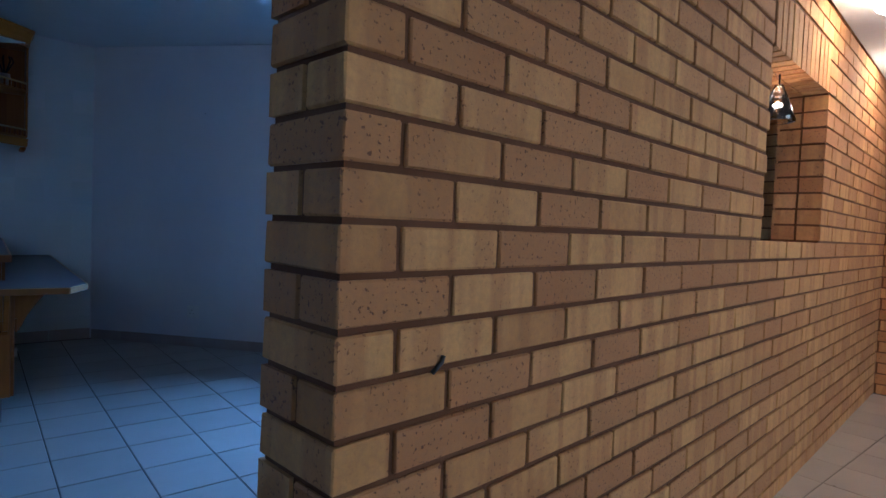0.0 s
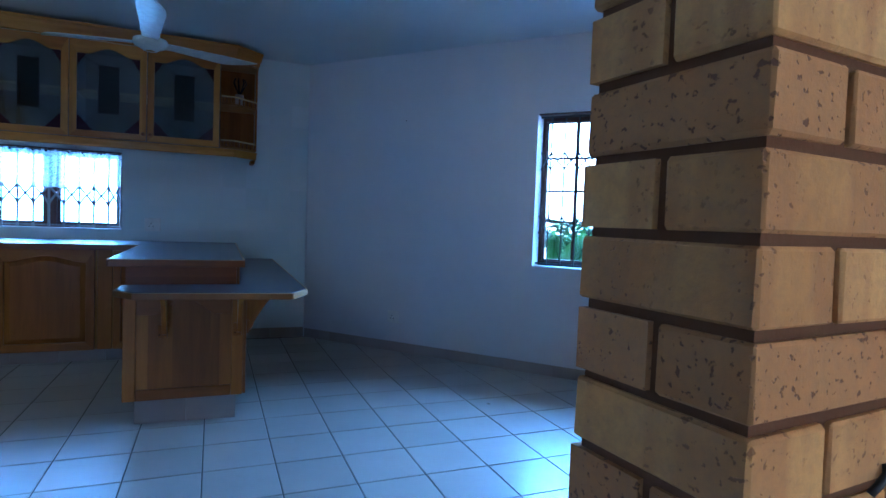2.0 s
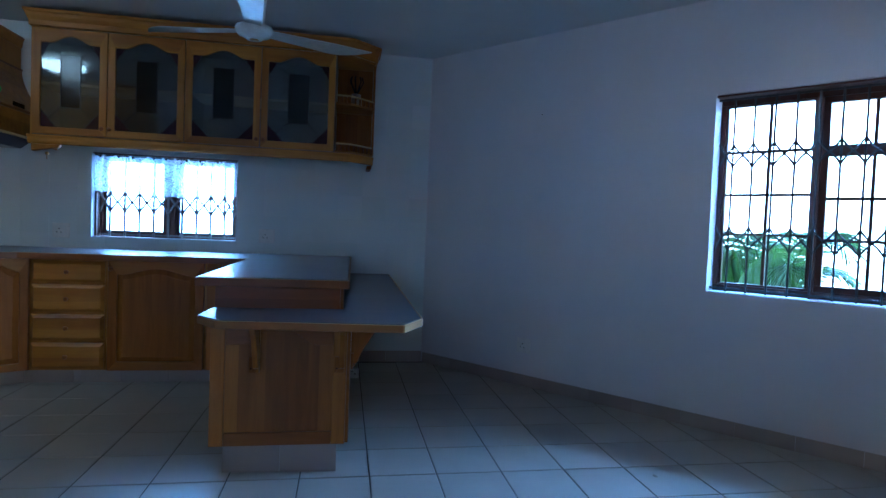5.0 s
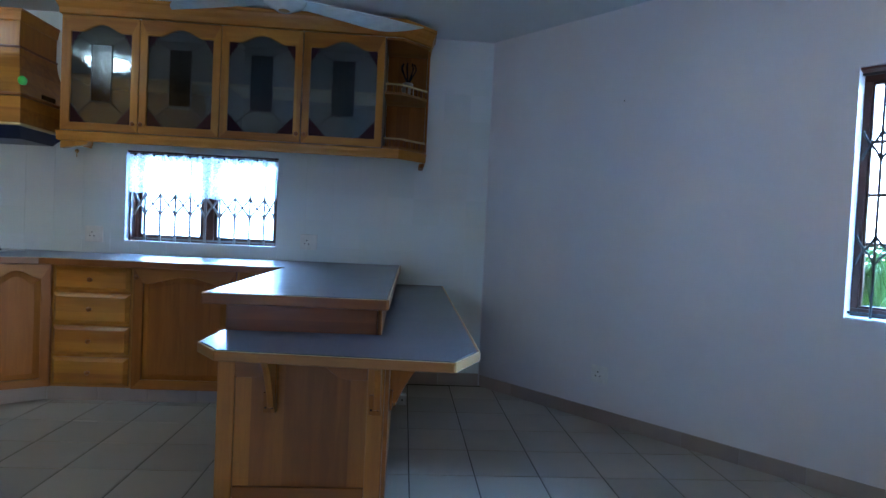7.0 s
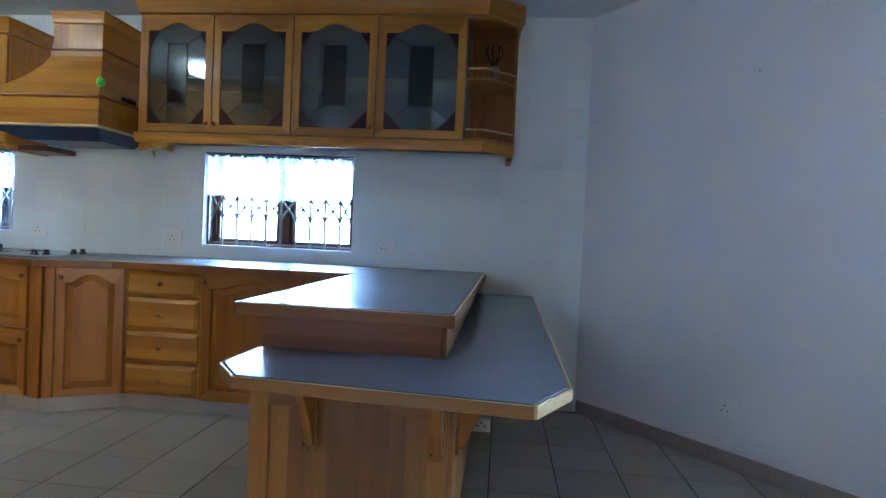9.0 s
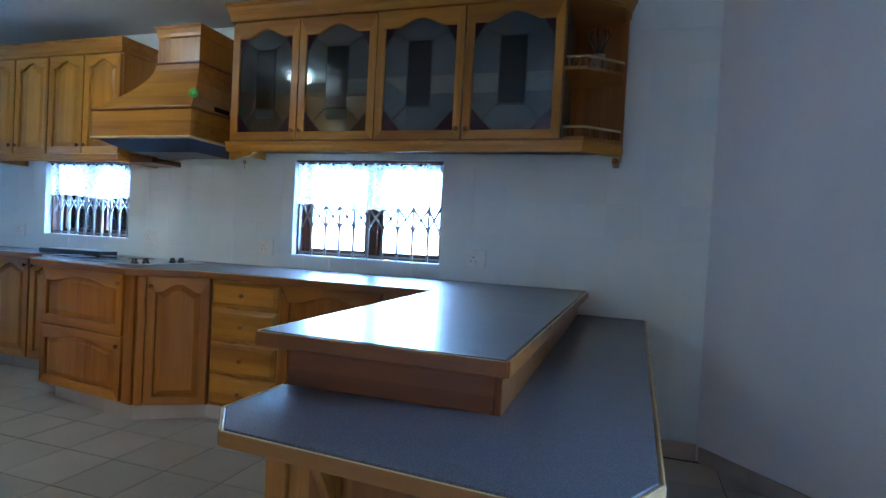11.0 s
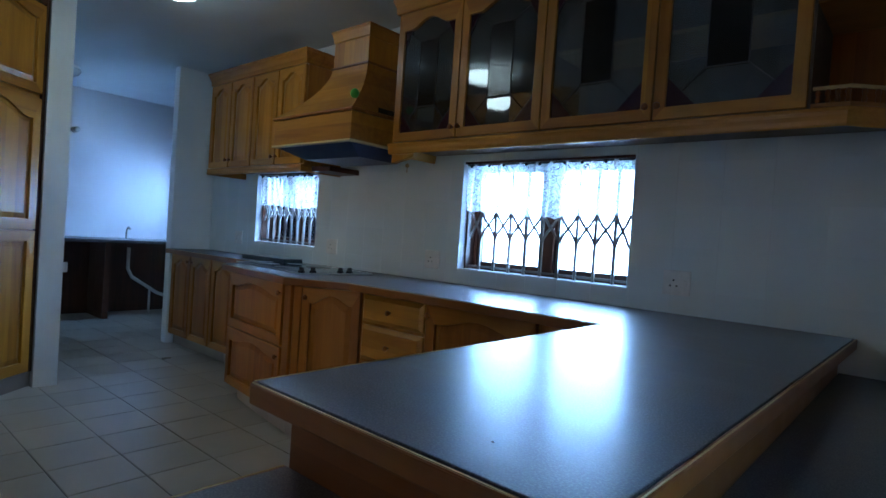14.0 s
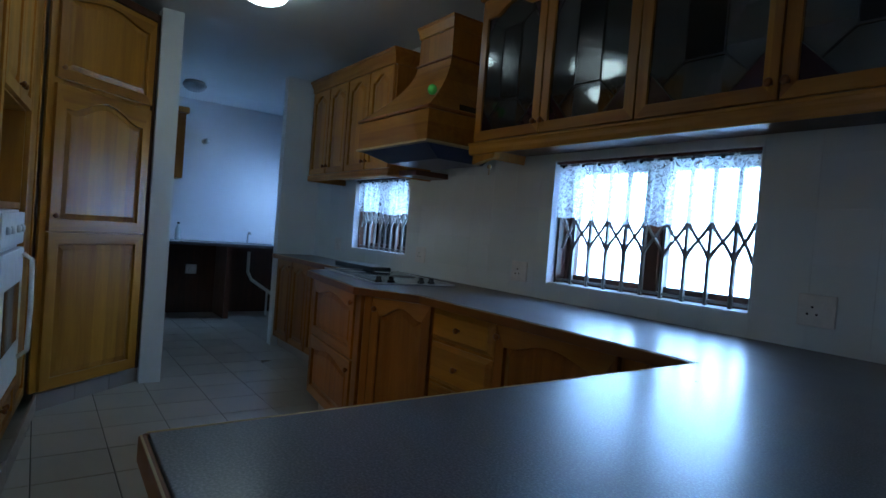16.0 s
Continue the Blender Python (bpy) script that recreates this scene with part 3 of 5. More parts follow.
def knob(parent, x, z, y=-0.02, mat=None):
    bm = lathe([(0.007, 0), (0.006, 0.010), (0.013, 0.016), (0.015, 0.022), (0.011, 0.028), (0.003, 0.030)], 14)
    return mesh_ob("knob", bm, mat or WOOD_EDGE, parent, smooth=True, at=pose(x, y, z, 90))


def panel_door(parent, x0, x1, z0, z1, arched=True, rise=0.045, kx=None, kz=None, f=0.055, y=0.0, name="door", woods=(WOOD_V, WOOD_H)):
    """A framed door with a raised panel, its face towards -y, standing proud of the plane y."""
    w = x1 - x0
    d = mesh_ob(name, arch_ring(x0, x1, z0, z1, f, rise if arched else 0.0, y - 0.024, y, drop=rise * 0.75 if arched else 0.0), woods[0], parent, bevel=0.003)
    cross_grain(d, z0 + f, z1 - f - (rise * 0.75 if arched else 0.0), woods[1])
    g, ins = 0.004, 0.032
    zt = z1 - f - (rise * 0.75 if arched else 0)
    outer = [(x0 + f + g, z0 + f + g), (x1 - f - g, z0 + f + g)] + (arch_points(x0 + f + g, x1 - f - g, zt - g, rise)[::-1] if arched else [(x1 - f - g, zt - g), (x0 + f + g, zt - g)])
    cx, cz = (x0 + x1) / 2, (z0 + z1) / 2
    kx_, kz_ = 1 - 2 * ins / (w - 2 * f), 1 - 2 * ins / (z1 - z0 - 2 * f)
    inner = [(cx + (a - cx) * kx_, cz + (b - cz) * kz_) for a, b in outer]
    bm = bmesh.new()
    lo = [bm.verts.new((a, y - 0.007, b)) for a, b in outer]
    hi = [bm.verts.new((a, y - 0.019, b)) for a, b in inner]
    n = len(lo)
    for i in range(n):
        bm.faces.new((lo[i], lo[(i + 1) % n], hi[(i + 1) % n], hi[i]))
    bm.faces.new(hi)
    add_box(bm, x0 + f, x1 - f, y - 0.007, y - 0.001, z0 + f, z1 - f * 0.6)
    mesh_ob("panel", bm, woods[0], d)
    if kx is not None:
        knob(d, kx, kz, y - 0.02)
    return d


def drawer(parent, x0, x1, z0, z1, y=0.0):
    bm = bmesh.new()
    a, b = 0.006, 0.024
    o = [(x0 + a, z0 + a), (x1 - a, z0 + a), (x1 - a, z1 - a), (x0 + a, z1 - a)]
    rings = []
    for ins, dep in ((0, 0.0), (0, -0.009), (0.004, -0.013), (0.022, -0.026), (b, -0.0255), (b + 0.004, -0.0255)):
        rings.append([bm.verts.new((p[0] + (ins if k in (0, 3) else -ins), y + dep, p[1] + (ins if k < 2 else -ins))) for k, p in enumerate(o)])
    for r0, r1 in zip(rings, rings[1:]):
        for k in range(4):
            bm.faces.new((r0[k], r0[(k + 1) % 4], r1[(k + 1) % 4], r1[k]))
    bm.faces.new(rings[-1]), bm.faces.new(rings[0][::-1])
    d = mesh_ob("drawer_front", bm, WOOD_H, parent)
    knob(d, (x0 + x1) / 2, (z0 + z1) / 2, y - 0.0255)
    return d


def carcass(parent, x0, x1, z0, z1, depth, plinth=0.0, pl_in=0.05):
    mesh_ob("body", boxes((x0, x1, 0.001, depth, z0, z1)), WOOD_V, parent, bevel=0.002)


def plinth(name, pts, h=0.1, th=0.012):
    """Tiled plinth strips along a line of floor points; each piece is one tile."""
    p = thing(name, "beige tiled plinth under the cupboards", "plinth", kind="structure")
    for (ax, ay), (bx, by) in zip(pts, pts[1:]):
        length, ang = math.hypot(bx - ax, by - ay), math.degrees(math.atan2(by - ay, bx - ax))
        n = max(1, round(length / 0.3))
        for i in range(n):
            mesh_ob("tile", boxes((i * length / n + 0.0015, (i + 1) * length / n - 0.0015, 0, th, 0, h)), SKIRT, p, at=pose(ax, ay, 0, 0, 0, ang))
    return p


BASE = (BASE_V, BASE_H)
FY = 7.385   # face plane of the base cupboards
# drawer unit and door units under the long worktop
u = thing("drawer_unit", "varnished pine four-drawer kitchen base unit", "cabinet", pose(-1.40, FY, 0))
carcass(u, 0, 0.478, 0.10, 0.862, 0.6)
for z0, z1 in ((0.695, 0.852), (0.492, 0.690), (0.298, 0.487), (0.105, 0.293)):
    drawer(u, 0.008, 0.472, z0, z1)
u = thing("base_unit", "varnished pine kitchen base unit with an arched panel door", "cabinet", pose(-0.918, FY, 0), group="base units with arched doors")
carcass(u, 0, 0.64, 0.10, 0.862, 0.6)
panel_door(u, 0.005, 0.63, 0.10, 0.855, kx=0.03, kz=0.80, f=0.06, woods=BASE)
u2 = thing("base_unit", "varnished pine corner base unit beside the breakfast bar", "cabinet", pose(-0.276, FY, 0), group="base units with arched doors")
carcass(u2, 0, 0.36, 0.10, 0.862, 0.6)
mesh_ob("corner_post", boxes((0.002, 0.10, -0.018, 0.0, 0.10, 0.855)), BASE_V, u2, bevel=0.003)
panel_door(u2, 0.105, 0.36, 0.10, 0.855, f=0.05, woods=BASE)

# hob bay: a slanting side, a front and a return
P0, P1, P2, P3 = (-1.40, FY), (-1.755, 7.185), (-2.66, 7.30), (-2.93, 7.66)


def facing(a, b):
    """The pose of a face whose local x runs from a to b."""
    return pose(a[0], a[1], 0, 0, 0, math.degrees(math.atan2(b[1] - a[1], b[0] - a[0]))), math.hypot(b[0] - a[0], b[1] - a[1])


bay = thing("hob_unit", "varnished pine hob cabinet jutting out with slanted sides", "cabinet")
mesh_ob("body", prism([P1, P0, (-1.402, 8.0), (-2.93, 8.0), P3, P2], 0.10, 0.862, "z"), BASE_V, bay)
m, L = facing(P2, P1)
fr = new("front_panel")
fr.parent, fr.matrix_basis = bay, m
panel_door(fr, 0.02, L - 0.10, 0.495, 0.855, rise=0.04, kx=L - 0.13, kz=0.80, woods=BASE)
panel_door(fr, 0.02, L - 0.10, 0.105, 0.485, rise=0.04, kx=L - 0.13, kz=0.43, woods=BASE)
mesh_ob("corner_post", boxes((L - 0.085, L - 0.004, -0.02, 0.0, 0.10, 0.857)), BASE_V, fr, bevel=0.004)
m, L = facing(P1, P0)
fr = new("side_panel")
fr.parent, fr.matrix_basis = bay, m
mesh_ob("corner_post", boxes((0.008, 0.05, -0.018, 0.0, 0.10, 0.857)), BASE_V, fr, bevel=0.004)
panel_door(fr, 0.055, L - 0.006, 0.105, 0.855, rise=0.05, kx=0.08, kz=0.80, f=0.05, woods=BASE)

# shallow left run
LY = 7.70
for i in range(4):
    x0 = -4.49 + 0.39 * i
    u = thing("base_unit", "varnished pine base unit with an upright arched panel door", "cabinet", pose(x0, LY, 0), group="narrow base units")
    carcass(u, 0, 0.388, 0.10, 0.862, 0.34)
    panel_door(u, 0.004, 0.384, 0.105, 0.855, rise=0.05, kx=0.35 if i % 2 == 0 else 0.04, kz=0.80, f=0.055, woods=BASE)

plinth("plinth_1", [(-4.50, 7.735), (-2.90, 7.735), (-2.56, 7.33), (-1.79, 7.205), (-1.45, 7.44), (0.08, 7.44)])

# worktop: one L-shaped slab with its bar end
top = [(-4.512, 8.046), (-4.512, 7.64), (-2.98, 7.64), (-2.72, 7.265), (-1.80, 7.145), (-1.45, 7.33), (0.010, 7.328), (0.017, 5.900), (0.686, 5.886), (0.714, 8.046)]
wt = thing("worktop", "dark speckled laminate worktop with a worn wooden edge", "worktop")
mesh_ob("laminate", prism(top, 0.868, 0.900, "z"), COUNTER, wt, bevel=0.002)
for k, (a, b) in enumerate(zip(top[1:], top[2:])):
    m, L = facing(a, b)
    mesh_ob("edging", boxes((-0.006, L + 0.006, -0.012, -0.0005, 0.858, 0.8975)), WOOD_EDGE, wt, bevel=0.004, at=m)
    # pale strip paints the whitish highlight, with some wear, on the edging
    mesh_ob("worn_edge", boxes((0, L, -0.0105, -0.0075, 0.8972, 0.8987)), WOOD_RAW, wt, at=m, label="thin pale line of wear and painted highlight along the edging")

# ---- breakfast bar ----
bar = thing("breakfast_bar", "varnished pine breakfast bar body with a framed arched end panel", "cabinet", pose(0.09, 5.865, 0))
mesh_ob("body", boxes((0, 0.605, 0.001, 1.45, 0.135, 0.722)), BASE_V, bar, bevel=0.002)
mesh_ob("upper_body", boxes((0.002, 0.564, 0.078, 2.17, 0.7225, 0.857)), BASE_V, bar)
mesh_ob("end_panel", boxes((0.06, 0.55, -0.006, 0.0, 0.16, 0.72)), STAINED_V, bar)
mesh_ob("stile", boxes((0.0, 0.062, -0.02, -0.0005, 0.135, 0.722)), STAINED_V, bar, bevel=0.003)
mesh_ob("stile", boxes((0.543, 0.605, -0.02, -0.0005, 0.135, 0.722)), STAINED_V, bar, bevel=0.003)
mesh_ob("bottom_rail", boxes((0.063, 0.542, -0.018, -0.0005, 0.135, 0.195)), STAINED_H, bar, bevel=0.003)
mesh_ob("top_rail", prism([(0.063, 0.7215), (0.542, 0.7215)] + arch_points(0.063, 0.542, 0.602, 0.085, 18, 0.5)[::-1], -0.026, -0.0005), STAINED_H, bar, bevel=0.003)
mesh_ob("side_panel", boxes((0.606, 0.622, 0.0, 1.45, 0.135, 0.724)), STAINED_Y, bar, bevel=0.002)
mesh_ob("upstand", boxes((-0.002, 0.565, 0.064, 0.077, 0.7225, 0.857)), UPSTAND, bar, bevel=0.003)
mesh_ob("upstand", boxes((0.566, 0.582, 0.064, 2.17, 0.7225, 0.857)), STAINED_Y, bar, bevel=0.003)
plinth("plinth_2", [(0.145, 7.4), (0.145, 5.885), (0.66, 5.862), (0.66, 7.9)], 0.135)


def bracket(m, label):
    br = thing("shelf_bracket", label, "bracket", m, group="brackets under the bar top")
    pts = [(0, 0.7215), (-0.17, 0.7215), (-0.168, 0.70)]
    for i in range(9):
        u = i / 8
        pts.append((-0.155 + 0.11 * u ** 0.75, 0.69 - 0.15 * u))
    pts += [(-0.03, 0.50), (0, 0.49)]
    mesh_ob("web", prism(pts, -0.012, 0.012, "x"), BASE_V, br, bevel=0.002)
    mesh_ob("foot", boxes((-0.032, 0.012, -0.012, -0.001, 0.475, 0.55)), BASE_V, br, bevel=0.002)
    # golden strip paints the bracket's lit, worn edge
    mesh_ob("worn_edge", boxes((0.0125, 0.0165, -0.024, -0.001, 0.478, 0.719)), WOOD_GOLD, br)
    for x in (-0.022, 0.002):
        mesh_ob("screw", lathe([(0.004, 0), (0.004, 0.002), (0.001, 0.003)], 8), BLACK, br, at=pose(x, -0.012, 0.495, 90))


bracket(pose(0.29, 5.845, 0), "small curved pine bracket screwed under the bar top")
bracket(pose(0.672, 5.845, 0), "small curved pine bracket screwed at the corner of the bar")
bracket(pose(0.714, 5.93, 0, 0, 0, 90), "curved pine bracket under the side of the bar top")
bracket(pose(0.714, 7.2, 0, 0, 0, 90), "curved pine bracket under the side of the bar top")

low = [(0.6735, 8.046), (0.6735, 5.928), (0.084, 5.928), (0.078, 5.70), (0.170, 5.580), (0.915, 5.515), (1.012, 5.69), (1.042, 8.046)]
lt = thing("bar_top", "lower dark speckled laminate bar top with clipped corners", "worktop")
mesh_ob("laminate", prism(low, 0.728, 0.757, "z"), COUNTER, lt, bevel=0.002)
for k, (a, b) in enumerate(zip(low[2:], low[3:])):
    m, L = facing(a, b)
    mesh_ob("edging", boxes((-0.005, L + 0.005, -0.012, -0.0005, 0.722, 0.7545)), WOOD_WORN if k == 3 else WOOD_GOLD, lt, bevel=0.004, at=m, label="bare pale wooden edge strip" if k == 3 else "")
    # same pale strip: painted highlight and wear along the lower edging
    mesh_ob("worn_edge", boxes((0, L, -0.0105, -0.0075, 0.7542, 0.7557)), WOOD_RAW, lt, at=m, label="thin pale line of wear and painted highlight along the edging")


# ---- wall cupboards ----
UY = 7.665


def cornice(parent, pts, z0, z1, flare=0.03, mat=None, inner=0.015):
    """A moulded band along points, face outwards to the right-hand side, stepping out upwards."""
    prof = [(0.0, z0), (0.006, z0 + 0.006), (0.008, z0 + (z1 - z0) * 0.35), (flare * 0.6, z0 + (z1 - z0) * 0.6), (flare * 0.75, z0 + (z1 - z0) * 0.78), (flare, z0 + (z1 - z0) * 0.84), (flare, z1)]
    bm = bmesh.new()
    P = [Vector(p) for p in pts]
    nrm = []
    for i in range(len(P)):
        ds = []
        if i:
            ds.append((P[i] - P[i - 1]).normalized())
        if i < len(P) - 1:
            ds.append((P[i + 1] - P[i]).normalized())
        ns = [Vector((d.y, -d.x)) for d in ds]
        n = sum(ns, Vector((0, 0))) / len(ns)
        nrm.append(n / max(n.length_squared, 0.3))
    rings = [[bm.verts.new((p.x + n.x * o, p.y + n.y * o, z)) for o, z in prof + [(-0.015, z1), (-inner, z0)]] for p, n in zip(P, nrm)]
    for a, b in zip(rings, rings[1:]):
        for k in range(len(a)):
            bm.faces.new((a[k], a[(k + 1) % len(a)], b[(k + 1) % len(a)], b[k]))
    bm.faces.new(rings[0]), bm.faces.new(rings[-1])
    return mesh_ob("cornice", bm, mat or WOOD_H, parent)


def glass_door(parent, x0, x1, z0, z1, kx):
    f, rise = 0.052, 0.052
    d = mesh_ob("door", arch_ring(x0, x1, z0, z1, f, rise, -0.021, 0, 0.45, rise), WOOD_V, parent, bevel=0.004)
    cross_grain(d, z0 + f, z1 - f - rise)
    a, b, c, e = x0 + f, x1 - f, z0 + f, z1 - f
    cx, w, h = (a + b) / 2, b - a, e - c
    rx, r0, r1 = w * 0.17, c + h * 0.22, c + h * 0.80
    for xa, xb, za, zb_, lean, swing in ((a, cx - rx - 0.001, c, e, 0.0, 1.45), (cx + rx + 0.001, b, c, e, 0.0, 0.0), (cx - rx, cx + rx, c, r0 - 0.001, -3.4, 0.0), (cx - rx, cx + rx, r1 + 0.001, e, 0.6, 0.0)):
        hw, hh = (xb - xa) / 2, (zb_ - za) / 2
        mesh_ob("pane", boxes((-hw, hw, -0.001, 0.001, -hh, hh)), CAB_GLASS, d, at=pose(xa + hw, -0.0065, za + hh, lean, 0, swing))
    mesh_ob("centre_pane", boxes((cx - rx, cx + rx, -0.0105, -0.0085, r0, r1)), BEVEL_GLASS, d)
    for s in (-1, 1):
        xe = cx + s * w / 2
        mesh_ob("corner_pane", prism([(xe, c), (xe - s * w * 0.26, c), (xe, c + h * 0.19)], -0.0105, -0.0085), DARKGLASS, d)
        mesh_ob("corner_pane", prism([(xe, e), (xe - s * w * 0.22, e), (xe, e - h * 0.24)], -0.0105, -0.0085), DARKGLASS, d)
    lines = [((cx - rx, r0), (cx + rx, r0)), ((cx - rx, r1), (cx + rx, r1))]
    for s in (-1, 1):
        xe = cx + s * w / 2
        lines += [((cx + s * rx, r0), (cx + s * rx, r1)), ((cx + s * rx, r0), (xe - s * w * 0.26 * 0.5, c + h * 0.095)), ((cx + s * rx, r1), (xe - s * w * 0.11, e - h * 0.12)),
                  ((xe, c + h * 0.19), (xe - s * w * 0.26, c)), ((xe, e - h * 0.24), (xe - s * w * 0.22, e))]
    for p, q in lines:
        bm = bmesh.new()
        tube(bm, [(p[0], -0.011, p[1]), (q[0], -0.011, q[1])], 0.0026, 5)
        mesh_ob("lead_came", bm, LEAD, d)
    knob(d, kx, z0 + 0.055, -0.021)
    return d


cab = thing("glass_wall_cabinet", "pine wall cabinet with four arched leaded-glass doors and open corner shelves", "cabinet", pose(-1.54, UY, 0))
zb, zt = 1.715, 2.47
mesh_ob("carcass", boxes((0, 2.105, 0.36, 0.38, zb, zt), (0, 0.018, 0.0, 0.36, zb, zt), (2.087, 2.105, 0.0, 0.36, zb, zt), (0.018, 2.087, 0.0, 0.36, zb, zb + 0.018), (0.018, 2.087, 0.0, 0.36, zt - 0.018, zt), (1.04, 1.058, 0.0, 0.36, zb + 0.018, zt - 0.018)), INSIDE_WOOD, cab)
mesh_ob("end_panel", boxes((-0.012, -0.0005, 0.0, 0.384, zb, zt)), WOOD_V, cab)
mesh_ob("shelf", boxes((0.018, 1.04, 0.03, 0.36, 2.08, 2.098)), WOOD_RAW, cab)
mesh_ob("shelf", boxes((1.058, 2.087, 0.03, 0.36, 2.08, 2.098)), WOOD_RAW, cab)
edges = [0.005, 0.492, 1.015, 1.552, 2.100]
for i in range(4):
    glass_door(cab, edges[i], edges[i + 1], 1.722, 2.468, edges[i + 1] - 0.025 if i % 2 == 0 else edges[i] + 0.025)
# corner shelves
sh = [(2.106, 0.0), (2.22, 0.0), (2.40, 0.16), (2.41, 0.384), (2.106, 0.384)]
for z in (1.72, 2.09, 2.455):
    mesh_ob("corner_shelf", prism(sh, z, z + 0.018, "z"), BASE_H, cab, bevel=0.002)
    mesh_ob("shelf_edge", prism([(2.11, -0.0005), (2.2205, -0.0005), (2.4025, 0.161), (2.4045, 0.158), (2.2215, -0.004), (2.11, -0.004)], z + 0.003, z + 0.015, "z"), WOOD_GOLD, cab)
mesh_ob("corner_back", boxes((2.107, 2.41, 0.366, 0.384, 1.738, 2.455)), BASE_V, cab)
mesh_ob("corner_side", boxes((2.396, 2.412, 0.20, 0.365, 1.738, 2.455)), BASE_V, cab)
for z in (1.738, 2.108):
    mesh_ob("gallery_rail", prism([(2.11, 0.0), (2.222, 0.0), (2.402, 0.16), (2.402, 0.2), (2.39, 0.2), (2.39, 0.165), (2.216, 0.012), (2.11, 0.012)], z + 0.046, z + 0.058, "z"), WOOD_RAW, cab, bevel=0.002)
    for k in range(9):
        u = k / 8
        px, py = (2.125 + 0.09 * u * 2.6, 0.007) if u < 0.38 else (2.222 + 0.172 * (u - 0.38) / 0.62, 0.008 + 0.155 * (u - 0.38) / 0.62)
        mesh_ob("spindle", lathe([(0.006, 0), (0.0095, 0.011), (0.005, 0.022), (0.0095, 0.034), (0.006, 0.046)], 8), WOOD_EDGE, cab, smooth=True, at=pose(px, py + 0.002, z))
cornice(cab, [(-0.012, 0.384), (-0.012, -0.022), (2.22, -0.022), (2.415, 0.15), (2.415, 0.384)], 2.472, 2.585, 0.035)
low_band = cornice(cab, [(-0.01, 0.384), (-0.01, -0.02), (2.215, -0.02), (2.402, 0.15), (2.402, 0.384)], 1.650, 1.714, 0.012, inner=0.002)
low_band.name = "pelmet"
# underside of the same cabinet, coloured dark to hold the shade beneath it
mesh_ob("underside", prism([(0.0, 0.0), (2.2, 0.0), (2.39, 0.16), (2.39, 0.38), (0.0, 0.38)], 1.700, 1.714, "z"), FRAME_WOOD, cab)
mesh_ob("drop_end", boxes((2.362, 2.400, 0.17, 0.38, 1.620, 1.651)), BASE_V, cab, bevel=0.01)

mesh_ob("corbel", prism([(0.0, 1.651), (0.185, 1.651), (0.17, 1.63), (0.06, 1.612), (0.0, 1.60)], -0.012, 0.03), WOOD_V, cab, bevel=0.004)
mesh_ob("cup_hook", lathe([(0.003, 0), (0.003, 0.03), (0.012, 0.035), (0.012, 0.05), (0.004, 0.055)], 8), BRASS, cab, smooth=True, at=pose(0.075, 0.05, 1.55))

vase = thing("ornament", "small mottled clay pot with dark twigs on the corner shelf", "ornament", pose(0.72, 7.86, 2.108))
mesh_ob("pot", lathe([(0.03, 0), (0.046, 0.03), (0.044, 0.07), (0.034, 0.10), (0.037, 0.11)], 16), CLAY, vase, smooth=True)
bm = bmesh.new()
for k in range(7):
    a = k * 0.9
    tube(bm, [(0, 0, 0.10), (0.03 * math.cos(a), 0.018 * math.sin(a), 0.16), (0.055 * math.cos(a), 0.026 * math.sin(a), 0.21 + 0.014 * (k % 3)), (0.04 * math.cos(a), 0.02 * math.sin(a), 0.25)], 0.006, 5)
mesh_ob("twigs", bm, BLACK, vase)

up = thing("wall_cabinet", "varnished pine wall cabinet with four arched panel doors", "cabinet", pose(-3.90, 7.71, 0))
UW = 1.388
carcass(up, 0, UW, 1.635, 2.35, 0.335)
for i in range(4):
    a = UW / 4 * i
    panel_door(up, a + 0.003, a + UW / 4 - 0.003, 1.640, 2.347, rise=0.05, kx=a + (0.315 if i % 2 == 0 else 0.03), kz=1.70, f=0.05)
cornice(up, [(0, 0.335), (0, -0.022), (UW, -0.022), (UW, 0.335)], 2.352, 2.455, 0.03)
cornice(up, [(0, 0.335), (0, -0.02), (UW, -0.02), (UW, 0.335)], 1.583, 1.634, 0.008).name = "pelmet"

# ---- cooker hood ----
hood = thing("cooker_hood", "varnished pine cooker hood with a curved canopy and chimney", "cooker hood", pose(-2.425, 7.41, 0))
HW, HD = 0.79, 0.63
mesh_ob("fascia", boxes((0, HW, 0, HD, 1.712, 1.875)), WOOD_H, hood, bevel=0.004)
mesh_ob("moulding", boxes((-0.012, HW + 0.012, -0.012, HD, 1.876, 1.895)), WOOD_EDGE, hood, bevel=0.006)
mesh_ob("base_trim", boxes((-0.01, HW + 0.01, -0.01, HD, 1.698, 1.711)), WOOD_RAW, hood, bevel=0.003)
bm = bmesh.new()
rings = []
for k in range(11):
    u = k / 10
    e = 1 - (1 - u) ** 1.7
    xa, xb, ya, z = 0.0 + 0.27 * e, HW - 0.165 * e, 0.0 + 0.235 * e, 1.896 + 0.335 * u
    rings.append([bm.verts.new(p) for p in ((xa, ya, z), (xb, ya, z), (xb, HD, z), (xa, HD, z))])
for a, b in zip(rings, rings[1:]):
    for k in range(4):
        bm.faces.new((a[k], a[(k + 1) % 4], b[(k + 1) % 4], b[k]))
bm.faces.new(rings[0]), bm.faces.new(rings[-1])
mesh_ob("canopy", bm, WOOD_H, hood)
mesh_ob("chimney", boxes((0.275, HW - 0.17, 0.24, HD, 2.246, 2.405)), WOOD_V, hood, bevel=0.003)
